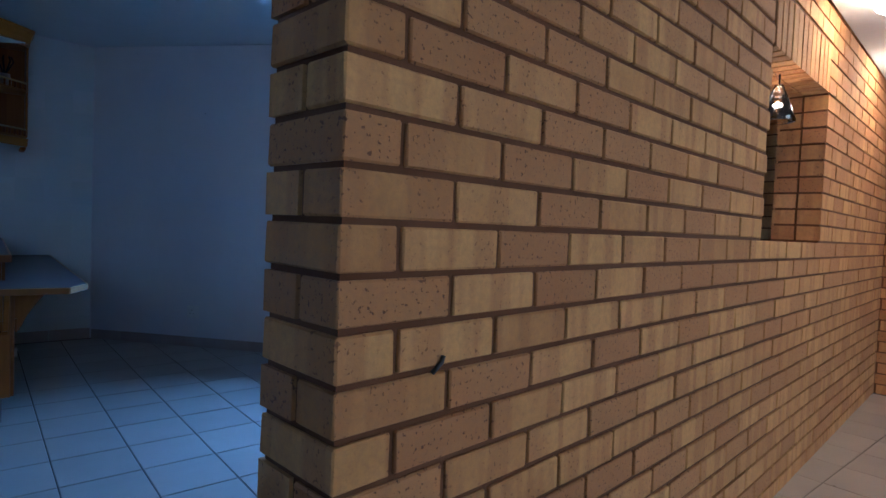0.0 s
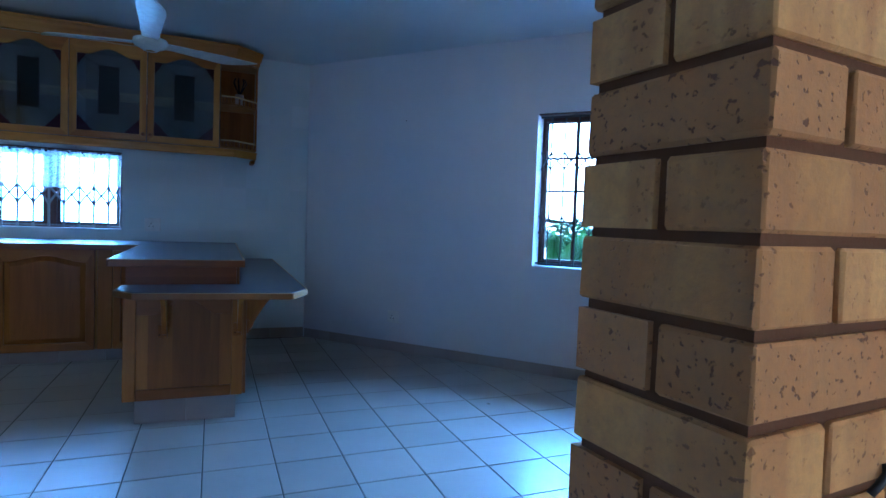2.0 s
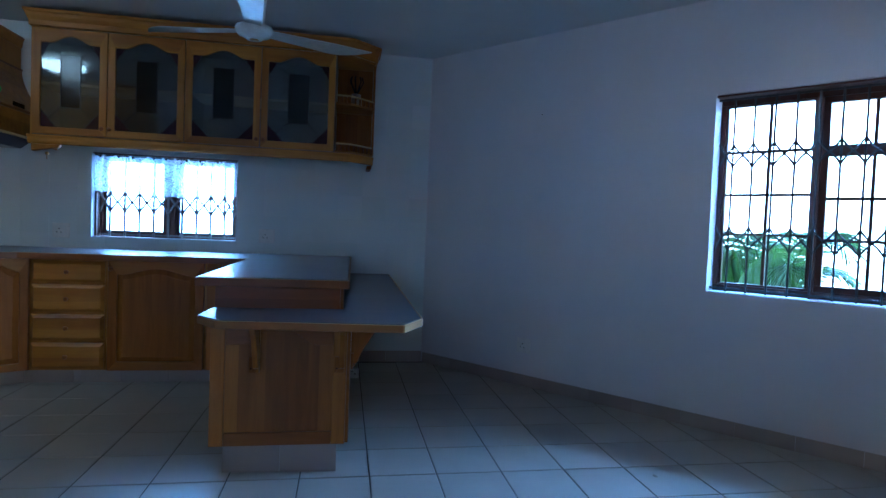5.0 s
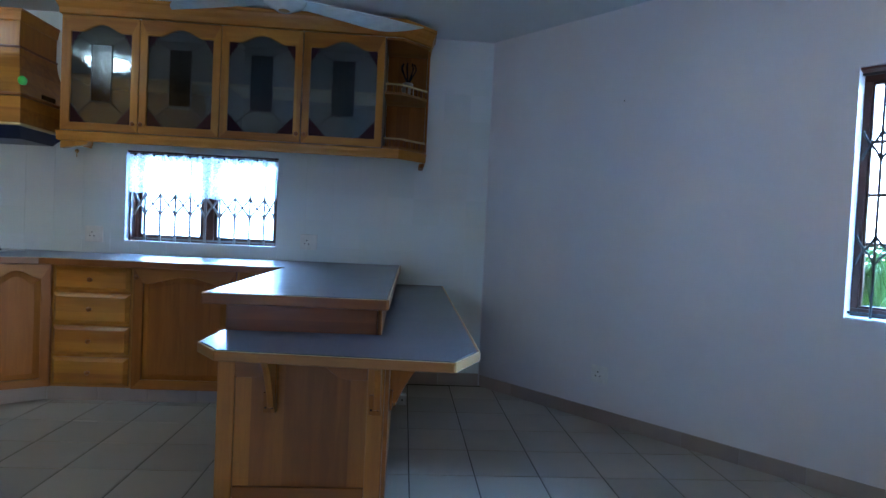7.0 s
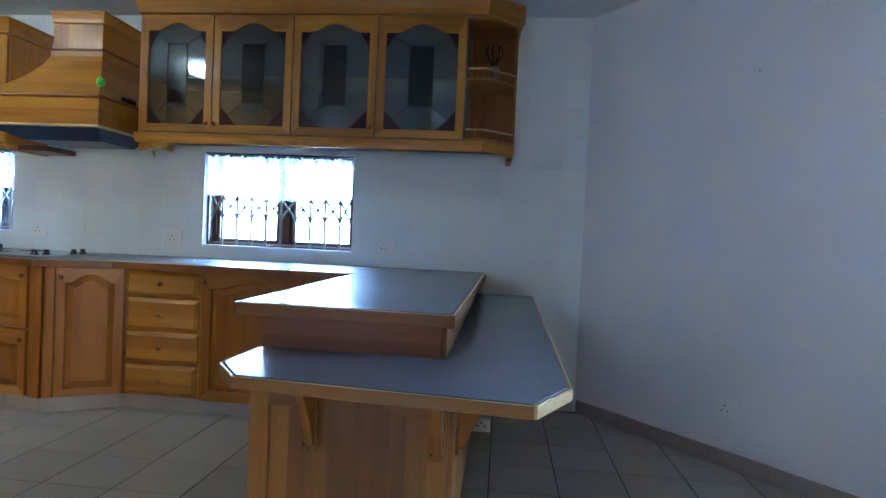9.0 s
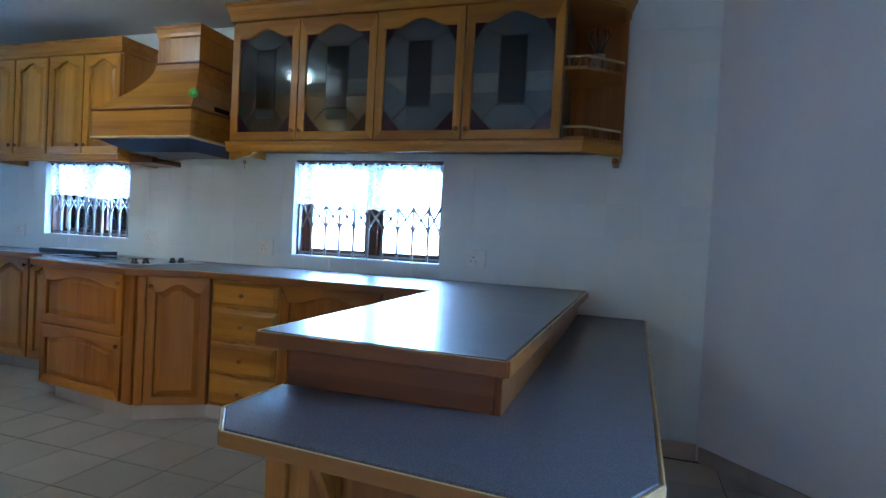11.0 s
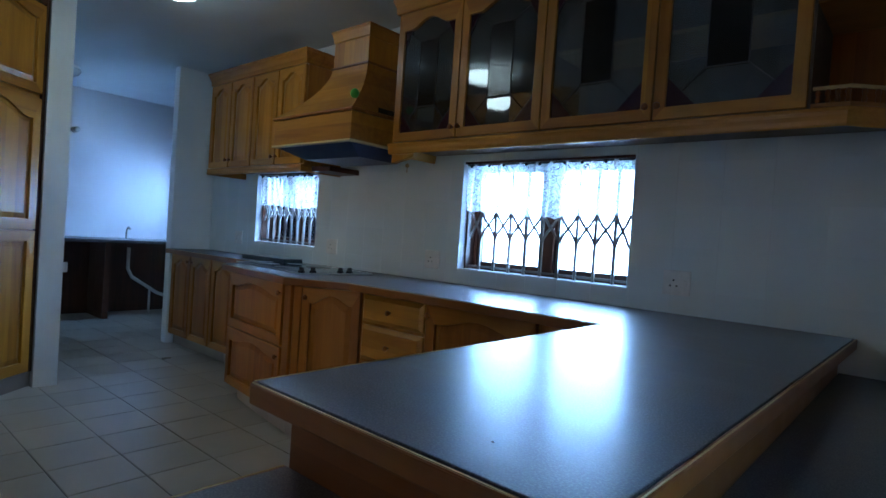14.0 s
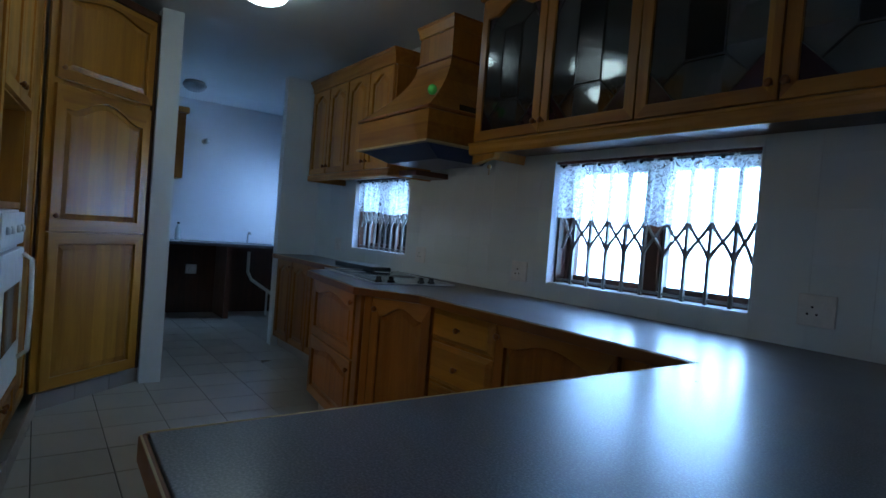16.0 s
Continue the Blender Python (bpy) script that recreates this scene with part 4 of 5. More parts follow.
mesh_ob("moulding", boxes((0.262, HW - 0.157, 0.227, HD, 2.2315, 2.2455)), WOOD_EDGE, hood, bevel=0.004)
cornice(hood, [(0.275, HD), (0.275, 0.24), (HW - 0.17, 0.24), (HW - 0.17, HD)], 2.406, 2.482, 0.02)
bm = bmesh.new()
r0 = [bm.verts.new(p) for p in ((0.02, 0.02, 1.697), (HW - 0.02, 0.02, 1.697), (HW - 0.02, 0.50, 1.697), (0.02, 0.50, 1.697))]
r1 = [bm.verts.new(p) for p in ((0.17, 0.14, 1.630), (HW - 0.08, 0.14, 1.630), (HW - 0.08, 0.46, 1.630), (0.17, 0.46, 1.630))]
for k in range(4):
    bm.faces.new((r0[k], r0[(k + 1) % 4], r1[(k + 1) % 4], r1[k]))
bm.faces.new(r1), bm.faces.new(r0)
mesh_ob("filter_tray", bm, NAVY, hood, label="dark blue metal filter tray")
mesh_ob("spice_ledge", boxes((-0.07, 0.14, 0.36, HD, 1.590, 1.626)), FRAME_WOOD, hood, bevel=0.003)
sw = mesh_ob("vent_slot", boxes((HW - 0.001, HW + 0.004, 0.2, 0.34, 1.90, 1.93)), BLACK, hood, at=pose(0, 0, 0))
gm = thing("green_magnet", "round bright green plastic ornament hanging on the cooker hood", "ornament", pose(-1.632, 7.42, 1.972))
mesh_ob("disc", lathe([(0.001, -0.029), (0.014, -0.026), (0.024, -0.012), (0.026, 0.003), (0.019, 0.019), (0.005, 0.027)], 16), GREEN, gm, smooth=True)

# ---- hob ----
hob = thing("hob", "black glass hob set into the worktop with four knobs", "hob", pose(-2.42, 7.66, 0.901, 0, 0, -7))
mesh_ob("plate", boxes((-0.42, 0.52, -0.26, 0.25, 0, 0.006)), HOB, hob, bevel=0.002)
mesh_ob("frame", boxes((-0.43, 0.53, -0.27, -0.261, 0, 0.008), (-0.43, 0.53, 0.251, 0.26, 0, 0.008), (-0.43, -0.421, -0.261, 0.251, 0, 0.008), (0.521, 0.53, -0.261, 0.251, 0, 0.008)), METAL, hob)
for x, y, r in ((-0.25, -0.12, 0.09), (-0.24, 0.11, 0.07), (0.06, 0.12, 0.09), (0.05, -0.12, 0.07)):
    mesh_ob("plate_ring", lathe([(r - 0.004, 0.0062), (r, 0.0062), (r, 0.0068), (r - 0.004, 0.0068)], 32, (x, y, 0)), STEEL, hob)
for y in (-0.20, -0.12, 0.08, 0.15):
    mesh_ob("knob", lathe([(0.022, 0.006), (0.022, 0.012), (0.016, 0.014), (0.015, 0.032), (0.012, 0.035)], 18, (0.42, y, 0)), BLACK, hob, smooth=True)
lid = thing("folded_hob_cover", "folded black metal hob cover lying behind the hob", "hob cover", pose(-2.96, 7.86, 0.902, 0, 0, 2))
mesh_ob("panel", boxes((-0.32, 0.26, -0.14, 0.02, 0.0, 0.036)), LIDBLACK, lid, bevel=0.006)


# ---- sockets ----
def socket(m, label, kind="socket", w=0.125, h=0.115):
    s = thing("wall_socket", label, kind, m, group="wall sockets")
    mesh_ob("faceplate", boxes((-w / 2, w / 2, -0.010, -0.001, -h / 2, h / 2)), PLASTIC, s, bevel=0.003)
    for x, z in ((-0.018, -0.014), (0.012, -0.014), (-0.003, 0.012)):
        mesh_ob("hole", lathe([(0.0045, 0), (0.0045, 0.0012), (0.001, 0.0014)], 8), BLACK, s, at=pose(x - 0.01, -0.0095, z, 90))
    mesh_ob("switch", boxes((0.034, 0.048, -0.014, -0.0102, -0.012, 0.012)), PLASTIC, s, bevel=0.002)


TY = KY - 0.003
socket(pose(0.032, TY, 1.044), "white plastic wall socket on the tiles above the worktop")
socket(pose(-1.51, TY, 1.034), "white plastic wall socket beside the kitchen window")
socket(pose(-2.555, TY, 1.052), "white plastic wall socket above the hob")
socket(pose(-3.95, TY, 1.05), "white plastic wall socket by the small window")
socket(pose(*on_diag(1.04, -0.001), 0.305, 0, 0, DIAG), "white plastic wall socket low on the plain wall")
box_ = thing("extension_socket", "white plastic extension socket standing on the floor beside the bar", "socket", pose(0.755, 7.50, 0.0005))
mesh_ob("body", boxes((-0.05, 0.05, 0, 0.05, 0, 0.07)), PLASTIC, box_, bevel=0.006)
for x, z in ((-0.022, 0.035), (0.022, 0.035), (0.0, 0.055)):
    mesh_ob("hole", lathe([(0.006, 0), (0.006, 0.0012), (0.001, 0.0014)], 8), BLACK, box_, at=pose(x, -0.0003, z, 90))

hk = thing("wall_hook", "tiny dark picture hook in the plain lilac wall", "hook", pose(*on_diag(1.111, -0.0005), 2.034, 0, 0, DIAG))
mesh_ob("nail", lathe([(0.005, 0), (0.005, 0.003), (0.002, 0.004), (0.002, 0.014), (0.004, 0.016)], 8), STEEL, hk, at=pose(0, 0, 0, 90))
sm = thing("plug", "small dark splinter plug stuck in a joint of the brick wall", "plug", pose(BW[0], BW[1], 0, 0, 0, BA) @ pose(0.196, -0.001, 0.896, 0, -48, 0))
bm = bmesh.new()
tube(bm, [(0, 0, 0), (0.012, -0.004, 0.001), (0.026, -0.005, -0.001), (0.036, -0.002, 0.0)], 0.0042, 7)
mesh_ob("splinter", bm, STEEL, sm, smooth=True)


cable = thing("loose_cable", "thin white cable looping out of the wall beside the bar", "cable", pose(1.09, KY - 0.004, 0))
bm = bmesh.new()
tube(bm, [(-0.015, -0.002, 0.575), (0.015, -0.02, 0.572), (0.034, -0.028, 0.55), (0.04, -0.03, 0.48), (0.038, -0.026, 0.42), (0.026, -0.012, 0.372), (0.02, -0.002, 0.362)], 0.0035, 6)
mesh_ob("cord", bm, PLASTIC, cable, smooth=True)
for px, py in ((0.142, 7.085), (0.48, 5.995)):
    cap = thing("screw_cap", "tiny dark screw cap set in the worktop", "screw", pose(px, py, 0.9005), group="screw caps in the worktop")
    mesh_ob("head", lathe([(0.003, 0), (0.0028, 0.0008), (0.001, 0.001)], 10), BLACK, cap)


# ---- tall cupboards ----
A, B = (-3.055, 5.775), (-3.545, 6.378)
m, L = facing(B, A)
m = pose(B[0], B[1], 0, 0, 0, math.degrees(math.atan2(A[1] - B[1], A[0] - B[0])) ) @ pose(L, 0, 0, 0, 0, 180)
pan = thing("pantry_cupboard", "tall varnished pine pantry cupboard set across the corner", "cabinet", m)
mesh_ob("body", boxes((0, L, 0.001, 0.02, 0.11, 2.56)), WOOD_V, pan)
tall_door = panel_door(pan, 0.035, L - 0.03, 1.05, 1.90, rise=0.09, f=0.07, kx=0.065, kz=1.14)
panel_door(pan, 0.035, L - 0.03, 0.115, 1.045, arched=False, f=0.07)
panel_door(pan, 0.035, L - 0.03, 1.93, 2.50, rise=0.05, f=0.06, kx=0.065, kz=1.99)
mesh_ob("end_strip", boxes((L - 0.028, L, -0.022, 0.0, 0.11, 2.56)), FRAME_WOOD, pan, bevel=0.002)
mesh_ob("top_strip", boxes((0, L - 0.03, -0.022, 0.0, 2.51, 2.56)), FRAME_WOOD, pan, bevel=0.002)
C0, C1 = (-1.45, 5.60), (-3.07, 5.76)
m, L = facing(C0, C1)
ov = thing("oven_tower", "tall varnished pine oven housing with an open shelf above the oven", "cabinet", m)
mesh_ob("carcass", boxes((0, 0.44, 0.03, 0.5, 0.11, 2.56), (1.22, L - 0.02, 0.03, 0.5, 0.11, 2.56), (0.44, 1.22, 0.03, 0.5, 0.11, 0.32), (0.44, 1.22, 0.03, 0.5, 1.655, 2.56), (0.44, 1.22, 0.40, 0.5, 0.32, 1.655), (0.44, 1.22, 0.03, 0.40, 1.17, 1.20)), WOOD_V, ov)
panel_door(ov, 0.44, 0.83, 1.66, 2.50, rise=0.05, kx=0.80, kz=1.72, y=0.03)
panel_door(ov, 0.83, 1.22, 1.66, 2.50, rise=0.05, kx=0.86, kz=1.72, y=0.03)
panel_door(ov, 0.44, 0.83, 0.115, 0.315, arched=False, f=0.04, kx=0.80, kz=0.27, y=0.03)
panel_door(ov, 0.83, 1.22, 0.115, 0.315, arched=False, f=0.04, kx=0.86, kz=0.27, y=0.03)
panel_door(ov, 0.02, 0.43, 0.115, 2.50, arched=True, y=0.03)
panel_door(ov, 1.225, L - 0.03, 0.115, 2.50, arched=True, y=0.03)
oven = thing("oven", "white built-in oven with a dark glass window", "oven", m @ pose(0.5, 0.005, 0.325))
mesh_ob("body", boxes((0, 0.66, 0.02, 0.40, 0, 0.84)), PLASTIC, oven, bevel=0.004)
mesh_ob("door", boxes((0.01, 0.65, -0.01, 0.0195, 0.02, 0.66)), PLASTIC, oven, bevel=0.006)
mesh_ob("window_glass", boxes((0.12, 0.54, -0.013, -0.0105, 0.22, 0.50)), HOB, oven)
mesh_ob("control_panel", boxes((0.01, 0.65, -0.006, 0.0195, 0.68, 0.83)), PLASTIC, oven, bevel=0.004)
bm = bmesh.new()
tube(bm, [(0.61, -0.012, 0.12), (0.61, -0.05, 0.15), (0.61, -0.055, 0.38), (0.61, -0.05, 0.60), (0.61, -0.012, 0.63)], 0.011, 8)
mesh_ob("handle", bm, PLASTIC, oven, smooth=True)
for x in (0.12, 0.24, 0.42, 0.54):
    mesh_ob("knob", lathe([(0.018, 0), (0.016, 0.015), (0.005, 0.017)], 14), PLASTIC, oven, smooth=True, at=pose(x, -0.006, 0.755, 90))
plinth("plinth_3", [(-3.60, 6.40), (-3.09, 5.80), (-1.45, 5.63)])

# ---- scullery ----
sc = thing("scullery_worktop", "dark worktop on a cupboard coloured dark for shade in the scullery", "worktop")
mesh_ob("slab", boxes((-6.595, -6.02, 6.55, 8.79, 0.865, 0.9)), COUNTER, sc, bevel=0.003)
# cupboard and supports take near-black wood in place of the unlit space below
mesh_ob("end_cupboard", boxes((-6.595, -6.06, 6.55, 6.98, 0.08, 0.864)), FRAME_WOOD, sc, bevel=0.003)
mesh_ob("support", boxes((-6.57, -6.06, 7.62, 7.68, 0.0, 0.864)), FRAME_WOOD, sc)
mesh_ob("support", boxes((-6.57, -6.06, 8.70, 8.76, 0.0, 0.864)), FRAME_WOOD, sc)
# dark sheet over the lower wall paints the shade under the worktop
mesh_ob("back_board", boxes((-6.597, -6.575, 6.985, 8.79, 0.0, 0.864)), FRAME_WOOD, sc)
su = thing("wall_cabinet", "small dark pine wall cabinet in the scullery", "cabinet", pose(-6.20, 6.545, 0))
mesh_ob("body", boxes((0, 0.02, 0, 0.55, 1.62, 2.36), (-0.33, -0.001, 0, 0.55, 1.62, 2.36)), STAINED_V, su, bevel=0.003)
mesh_ob("cornice", boxes((-0.33, 0.05, 0, 0.58, 2.361, 2.43)), WOOD_H, su, bevel=0.012)
pr = thing("pipe", "bent white plastic waste pipe under the scullery worktop", "pipe")
bm = bmesh.new()
tube(bm, [(-6.3, 7.95, 0.80), (-6.3, 7.95, 0.55), (-6.3, 8.0, 0.45), (-6.3, 8.3, 0.25), (-6.3, 8.5, 0.18)], 0.02, 8)
mesh_ob("pipe_run", bm, PLASTIC, pr, smooth=True)
mesh_ob("pipe_clip", boxes((-6.31, -6.29, 8.2, 8.22, 0.0, 0.33)), PLASTIC, pr)
socket(pose(-6.575, 7.34, 0.54, 0, 0, 90), "white plastic wall socket under the scullery worktop")
tap = thing("tap", "chrome tap standing on the scullery worktop", "tap", pose(-6.4, 7.95, 0.9))
bm = bmesh.new()
tube(bm, [(0, 0, 0), (0, 0, 0.10), (0.05, 0.0, 0.14), (0.12, 0.0, 0.12)], 0.012, 8)
mesh_ob("spout", bm, METAL, tap, smooth=True)
bo = thing("bottle", "clear plastic bottle standing on the scullery worktop", "bottle", pose(-6.35, 7.12, 0.9))
mesh_ob("body", lathe([(0.03, 0), (0.032, 0.02), (0.03, 0.13), (0.012, 0.17), (0.012, 0.19)], 14), OPAL_OFF, bo, smooth=True)
mesh_ob("cap", lathe([(0.014, 0.19), (0.014, 0.21)], 12), BLACK, bo)
wl = thing("wall_lamp", "small unlit white wall lamp on the scullery wall", "lamp", pose(-6.59, 7.40, 2.12))
mesh_ob("holder", lathe([(0.035, 0), (0.03, 0.03), (0.02, 0.06)], 14), PLASTIC, wl, smooth=True, at=pose(0, 0, 0, 0, 90))
mesh_ob("bulb", lathe([(0.015, 0.06), (0.032, 0.09), (0.03, 0.12), (0.01, 0.14)], 14), OPAL_OFF, wl, smooth=True, at=pose(0, 0, 0, 0, 90))


def ceiling_lamp(x, y, z, mat, label, r=0.15):
    lamp = thing("ceiling_light", label, "ceiling light", pose(x, y, z), group="ceiling lights")
    mesh_ob("base", lathe([(r * 0.8, -0.025), (r * 0.85, 0)], 28), PLASTIC, lamp, smooth=True)
    mesh_ob("shade", lathe([(0.02, -0.105), (r * 0.5, -0.098), (r * 0.82, -0.075), (r, -0.04), (r * 0.95, -0.0255)], 28), mat, lamp, smooth=True)


ceiling_lamp(-2.60, 6.80, H, LAMP_COOL, "lit round opal glass ceiling light")
ceiling_lamp(-2.0, 6.1, H, LAMP_COOL, "lit round opal glass ceiling light")
ceiling_lamp(-5.62, 7.05, H, OPAL_OFF, "unlit round opal glass ceiling light", 0.12)

# ---- ceiling fan ----
FAN = (0.148, 6.422, 2.184)
fan = thing("ceiling_fan", "white three-blade ceiling fan with a tapered rod cover", "ceiling fan", pose(*FAN))
mesh_ob("motor", lathe([(0.012, -0.045), (0.04, -0.043), (0.055, -0.032), (0.088, -0.018), (0.10, 0.002), (0.096, 0.022), (0.06, 0.035)], 28), FAN_WHITE, fan, smooth=True)
mesh_ob("badge", lathe([(0.002, -0.049), (0.024, -0.0475), (0.026, -0.0445)], 16), BRASS, fan, smooth=True)
mesh_ob("rod_cover", lathe([(0.05, 0.0355), (0.052, 0.05), (0.060, 0.16), (0.064, 0.22), (0.03, 0.235), (0.012, 0.24)], 10), FAN_WHITE, fan)
mesh_ob("rod", lathe([(0.012, 0.304), (0.012, 0.40)], 10), METAL, fan)
mesh_ob("ceiling_cup", lathe([(0.03, 0.40), (0.06, 0.43), (0.065, H - FAN[2])], 16), FAN_WHITE, fan, smooth=True)
for ang in (35.5, 155.5, 275.5):
    bm = bmesh.new()
    top_v, bot_v = [], []
    for k in range(19):
        u = k / 18
        x = 0.08 + 0.665 * u
        lo = -(0.042 + 0.028 * min(1, u * 1.6))
        hi = 0.042 + 0.032 * min(1, u * 1.5)
        if u > 0.66:
            hi -= (hi - lo - 0.004) * ((u - 0.66) / 0.34) ** 2.2
        rise = 0.008 + 0.042 * u
        for vs, dz in ((top_v, 0.003), (bot_v, -0.001)):
            vs.append([bm.verts.new((x, y, rise - 0.13 * y + dz)) for y in (lo, (lo + hi) / 2, hi)])
    for a, b in ((top_v, 1), (bot_v, -1)):
        for r0, r1 in zip(a, a[1:]):
            for k in range(2):
                bm.faces.new((r0[k], r0[k + 1], r1[k + 1], r1[k]))
    for r0, r1, q0, q1 in zip(top_v, top_v[1:], bot_v, bot_v[1:]):
        for k in (0, 2):
            bm.faces.new((r0[k], r1[k], q1[k], q0[k]))
    for k in range(2):
        bm.faces.new((top_v[0][k], top_v[0][k + 1], bot_v[0][k + 1], bot_v[0][k]))
        bm.faces.new((top_v[-1][k], top_v[-1][k + 1], bot_v[-1][k + 1], bot_v[-1][k]))
    blade = mesh_ob("blade", bm, FAN_WHITE, fan, at=pose(0, 0, 0, 0, 0, ang))
    bm = bmesh.new()
    for y in (-0.018, 0.016):
        tube(bm, [(0.11, y, 0.013 - 0.13 * y), (0.30, y * 1.5, 0.025 - 0.195 * y), (0.45, y * 1.9, 0.033 - 0.247 * y)], 0.004, 6)
    mesh_ob("rib", bm, FAN_WHITE, blade, smooth=True)

# ---- near room ----
glow = thing("wall_lamp", "lit warm pendant lamp with a clear glass shade", "lamp", pose(3.33, 3.12, 1.745))
mesh_ob("shade", lathe([(0.02, 0.10), (0.03, 0.07), (0.055, 0.0), (0.075, -0.06), (0.07, -0.065), (0.05, 0.0), (0.02, 0.06)], 18), SHADE_GLASS, glow, smooth=True)
mesh_ob("bulb", lathe([(0.005, -0.05), (0.022, -0.035), (0.025, -0.01), (0.015, 0.03), (0.012, 0.05)], 14), LAMP_WARM, glow, smooth=True)
mesh_ob("cord", lathe([(0.004, 0.10), (0.004, 0.175)], 8), BLACK, glow)
for px, py in ((3.78, 2.80), (4.95, 2.92)):
    ceiling_lamp(px, py, 2.31, LAMP_WARM, "lit warm round ceiling light in the brick room", 0.11)

# ---- outside the wide window ----
structure("backdrop_yard", boxes((-2.0, 16, 0, 0.05, 0, 5.0)), YARD, pose(*on_diag(-3.5, 6.5), -0.16, 0, 0, DIAG))
palm = thing("palm", "feathery green palm with arching fronds growing outside the window", "palm", pose(*on_diag(2.48, 0.95), -0.16))
rng = random.Random(5)
for k in range(10):
    bm = bmesh.new()
    a, reach, up_ = k * 2.4 + rng.random() * 0.4, 0.34 + 0.2 * rng.random(), 0.35 + 0.35 * rng.random()
    out, side = Vector((math.cos(a), math.sin(a), 0)), Vector((-math.sin(a), math.cos(a), 0))
    spine = [out * (reach * u) + Vector((0, 0, 0.80 + up_ * math.sin(u * 2.1) * 0.95)) for u in (j / 20 for j in range(21))]
    tube(bm, spine, 0.007, 4)
    for j in range(4, 21):
        u, p = j / 20, spine[j]
        along = (spine[j] - spine[j - 1]).normalized()
        fl = 0.08 + 0.20 * math.sin(math.pi * min(1, u * 0.9 + 0.08))
        for sg in (-1, 1):
            for half in (0.0, 0.5):
                q = p - along * (half * 0.07)
                tip = q + side * sg * fl * (0.85 + 0.2 * rng.random()) + along * 0.16 + Vector((0, 0, -0.05 - 0.08 * rng.random()))
                mid = (q + tip) / 2 + Vector((0, 0, 0.02))
                w_ = along * 0.011
                bm.faces.new([bm.verts.new(c) for c in (q - w_ * 0.4, mid - w_, tip, mid + w_, q + w_ * 0.4)])
    mesh_ob("frond", bm, LEAF, palm)
mesh_ob("trunk", lathe([(0.12, 0), (0.10, 0.25), (0.08, 0.60), (0.06, 0.82)], 12), FRAME_WOOD, palm)
bush = thing("banana_plant", "broad bright green banana leaves below the window", "plant", pose(*on_diag(2.42, 0.72), -0.16))
for k in range(5):
    bm = bmesh.new()
    a, tilt = radians(DIAG) + (0.2, 2.9, 0.9, 3.6, 5.4)[k], 0.10 + 0.05 * (k % 3)
    rows = []
    for j in range(10):
        u = j / 9
        c = Vector((math.cos(a) * tilt * u * 1.5, math.sin(a) * tilt * u * 1.5, 0.3 + 1.5 * u - 0.55 * u * u))
        hw = 0.19 * math.sin(math.pi * min(1, 0.06 + u * 0.94)) + 0.005
        s = Vector((-math.sin(a), math.cos(a), 0))
        rows.append([bm.verts.new(c - s * hw + Vector((0, 0, 0.03))), bm.verts.new(c), bm.verts.new(c + s * hw + Vector((0, 0, 0.03)))])
    for r0, r1 in zip(rows, rows[1:]):
        for q in range(2):
            bm.faces.new((r0[q], r0[q + 1], r1[q + 1], r1[q]))
    mesh_ob("leaf", bm, LEAF, bush, smooth=True)
mesh_ob("stem", lathe([(0.07, 0), (0.05, 0.35)], 10), LEAF, bush)


# ---- brick wall ----
def brick_mesh(w, d, h, seed):
    r = random.Random(seed)
    bm = boxes((0, w, 0, d, 0, h))
    bmesh.ops.recalc_face_normals(bm, faces=bm.faces)
    bmesh.ops.bevel(bm, geom=bm.edges, offset=0.0035, segments=1, affect="EDGES")
    for v in bm.verts:
        v.co += Vector((r.uniform(-1, 1), r.uniform(-1, 1), r.uniform(-1, 1))) * 0.0011
    me = bpy.data.meshes.new("brick")
    bm.to_mesh(me)
    bm.free()
    me.materials.append(BRICK)
    return me


J, PITCH, CO, Z0 = 0.0115, 0.2448, 0.0828, 0.0723
O0, O1 = 1.980, 2.903
OZ0, OZ1 = Z0 + 13 * CO, Z0 + 22 * CO
bwm = pose(BW[0], BW[1], 0, 0, 0, BA)
bw = structure("wall_brick", boxes((0.008, O0 - 0.012, 0.008, 0.214, 0, H), (O1 + 0.012, 5.05, 0.008, 0.214, 0, H), (O0 - 0.012, O1 + 0.012, 0.008, 0.214, 0, OZ0 - 0.012), (O0 - 0.012, O1 + 0.012, 0.008, 0.214, OZ1 + 0.008, H)), MORTAR, bwm)
end_wall = structure("wall_brick_end", boxes((5.00, 5.22, -4.9, -0.001, 0, H), (5.052, 5.22, -0.0005, 0.222, 0, H)), MORTAR, bwm)
far_wall = structure("wall_dining_east", boxes((4.90, 5.12, 3.44, 4.4, 0, H)), MORTAR)
meshes = {}
rb = random.Random(11)
loose = {"bricks_rear": bmesh.new(), "bricks_far": bmesh.new(), "bricks_end": bmesh.new(), "bricks_east": bmesh.new()}
count = 0


def lay(s, y, z, w, d, h, group=None):
    """One brick at (s, y, z) of the wall; near ones are pieces, the rest are joined."""
    global count
    if w < 0.03 or h < 0.02:
        return
    jy = rb.uniform(-0.0015, 0.0015)
    if group is None and count < 300:
        key = (round(w, 3), round(d, 3), round(h, 3), rb.randrange(2))
        if key not in meshes:
            meshes[key] = brick_mesh(w, d, h, len(meshes))
        ob = new("brick", meshes[key])
        ob.parent = bw
        ob.location = (s, y + jy, z)
        count += 1
    else:
        add_box(loose[group or "bricks_far"], s, s + w, y + jy, y + jy + d, z, z + h)


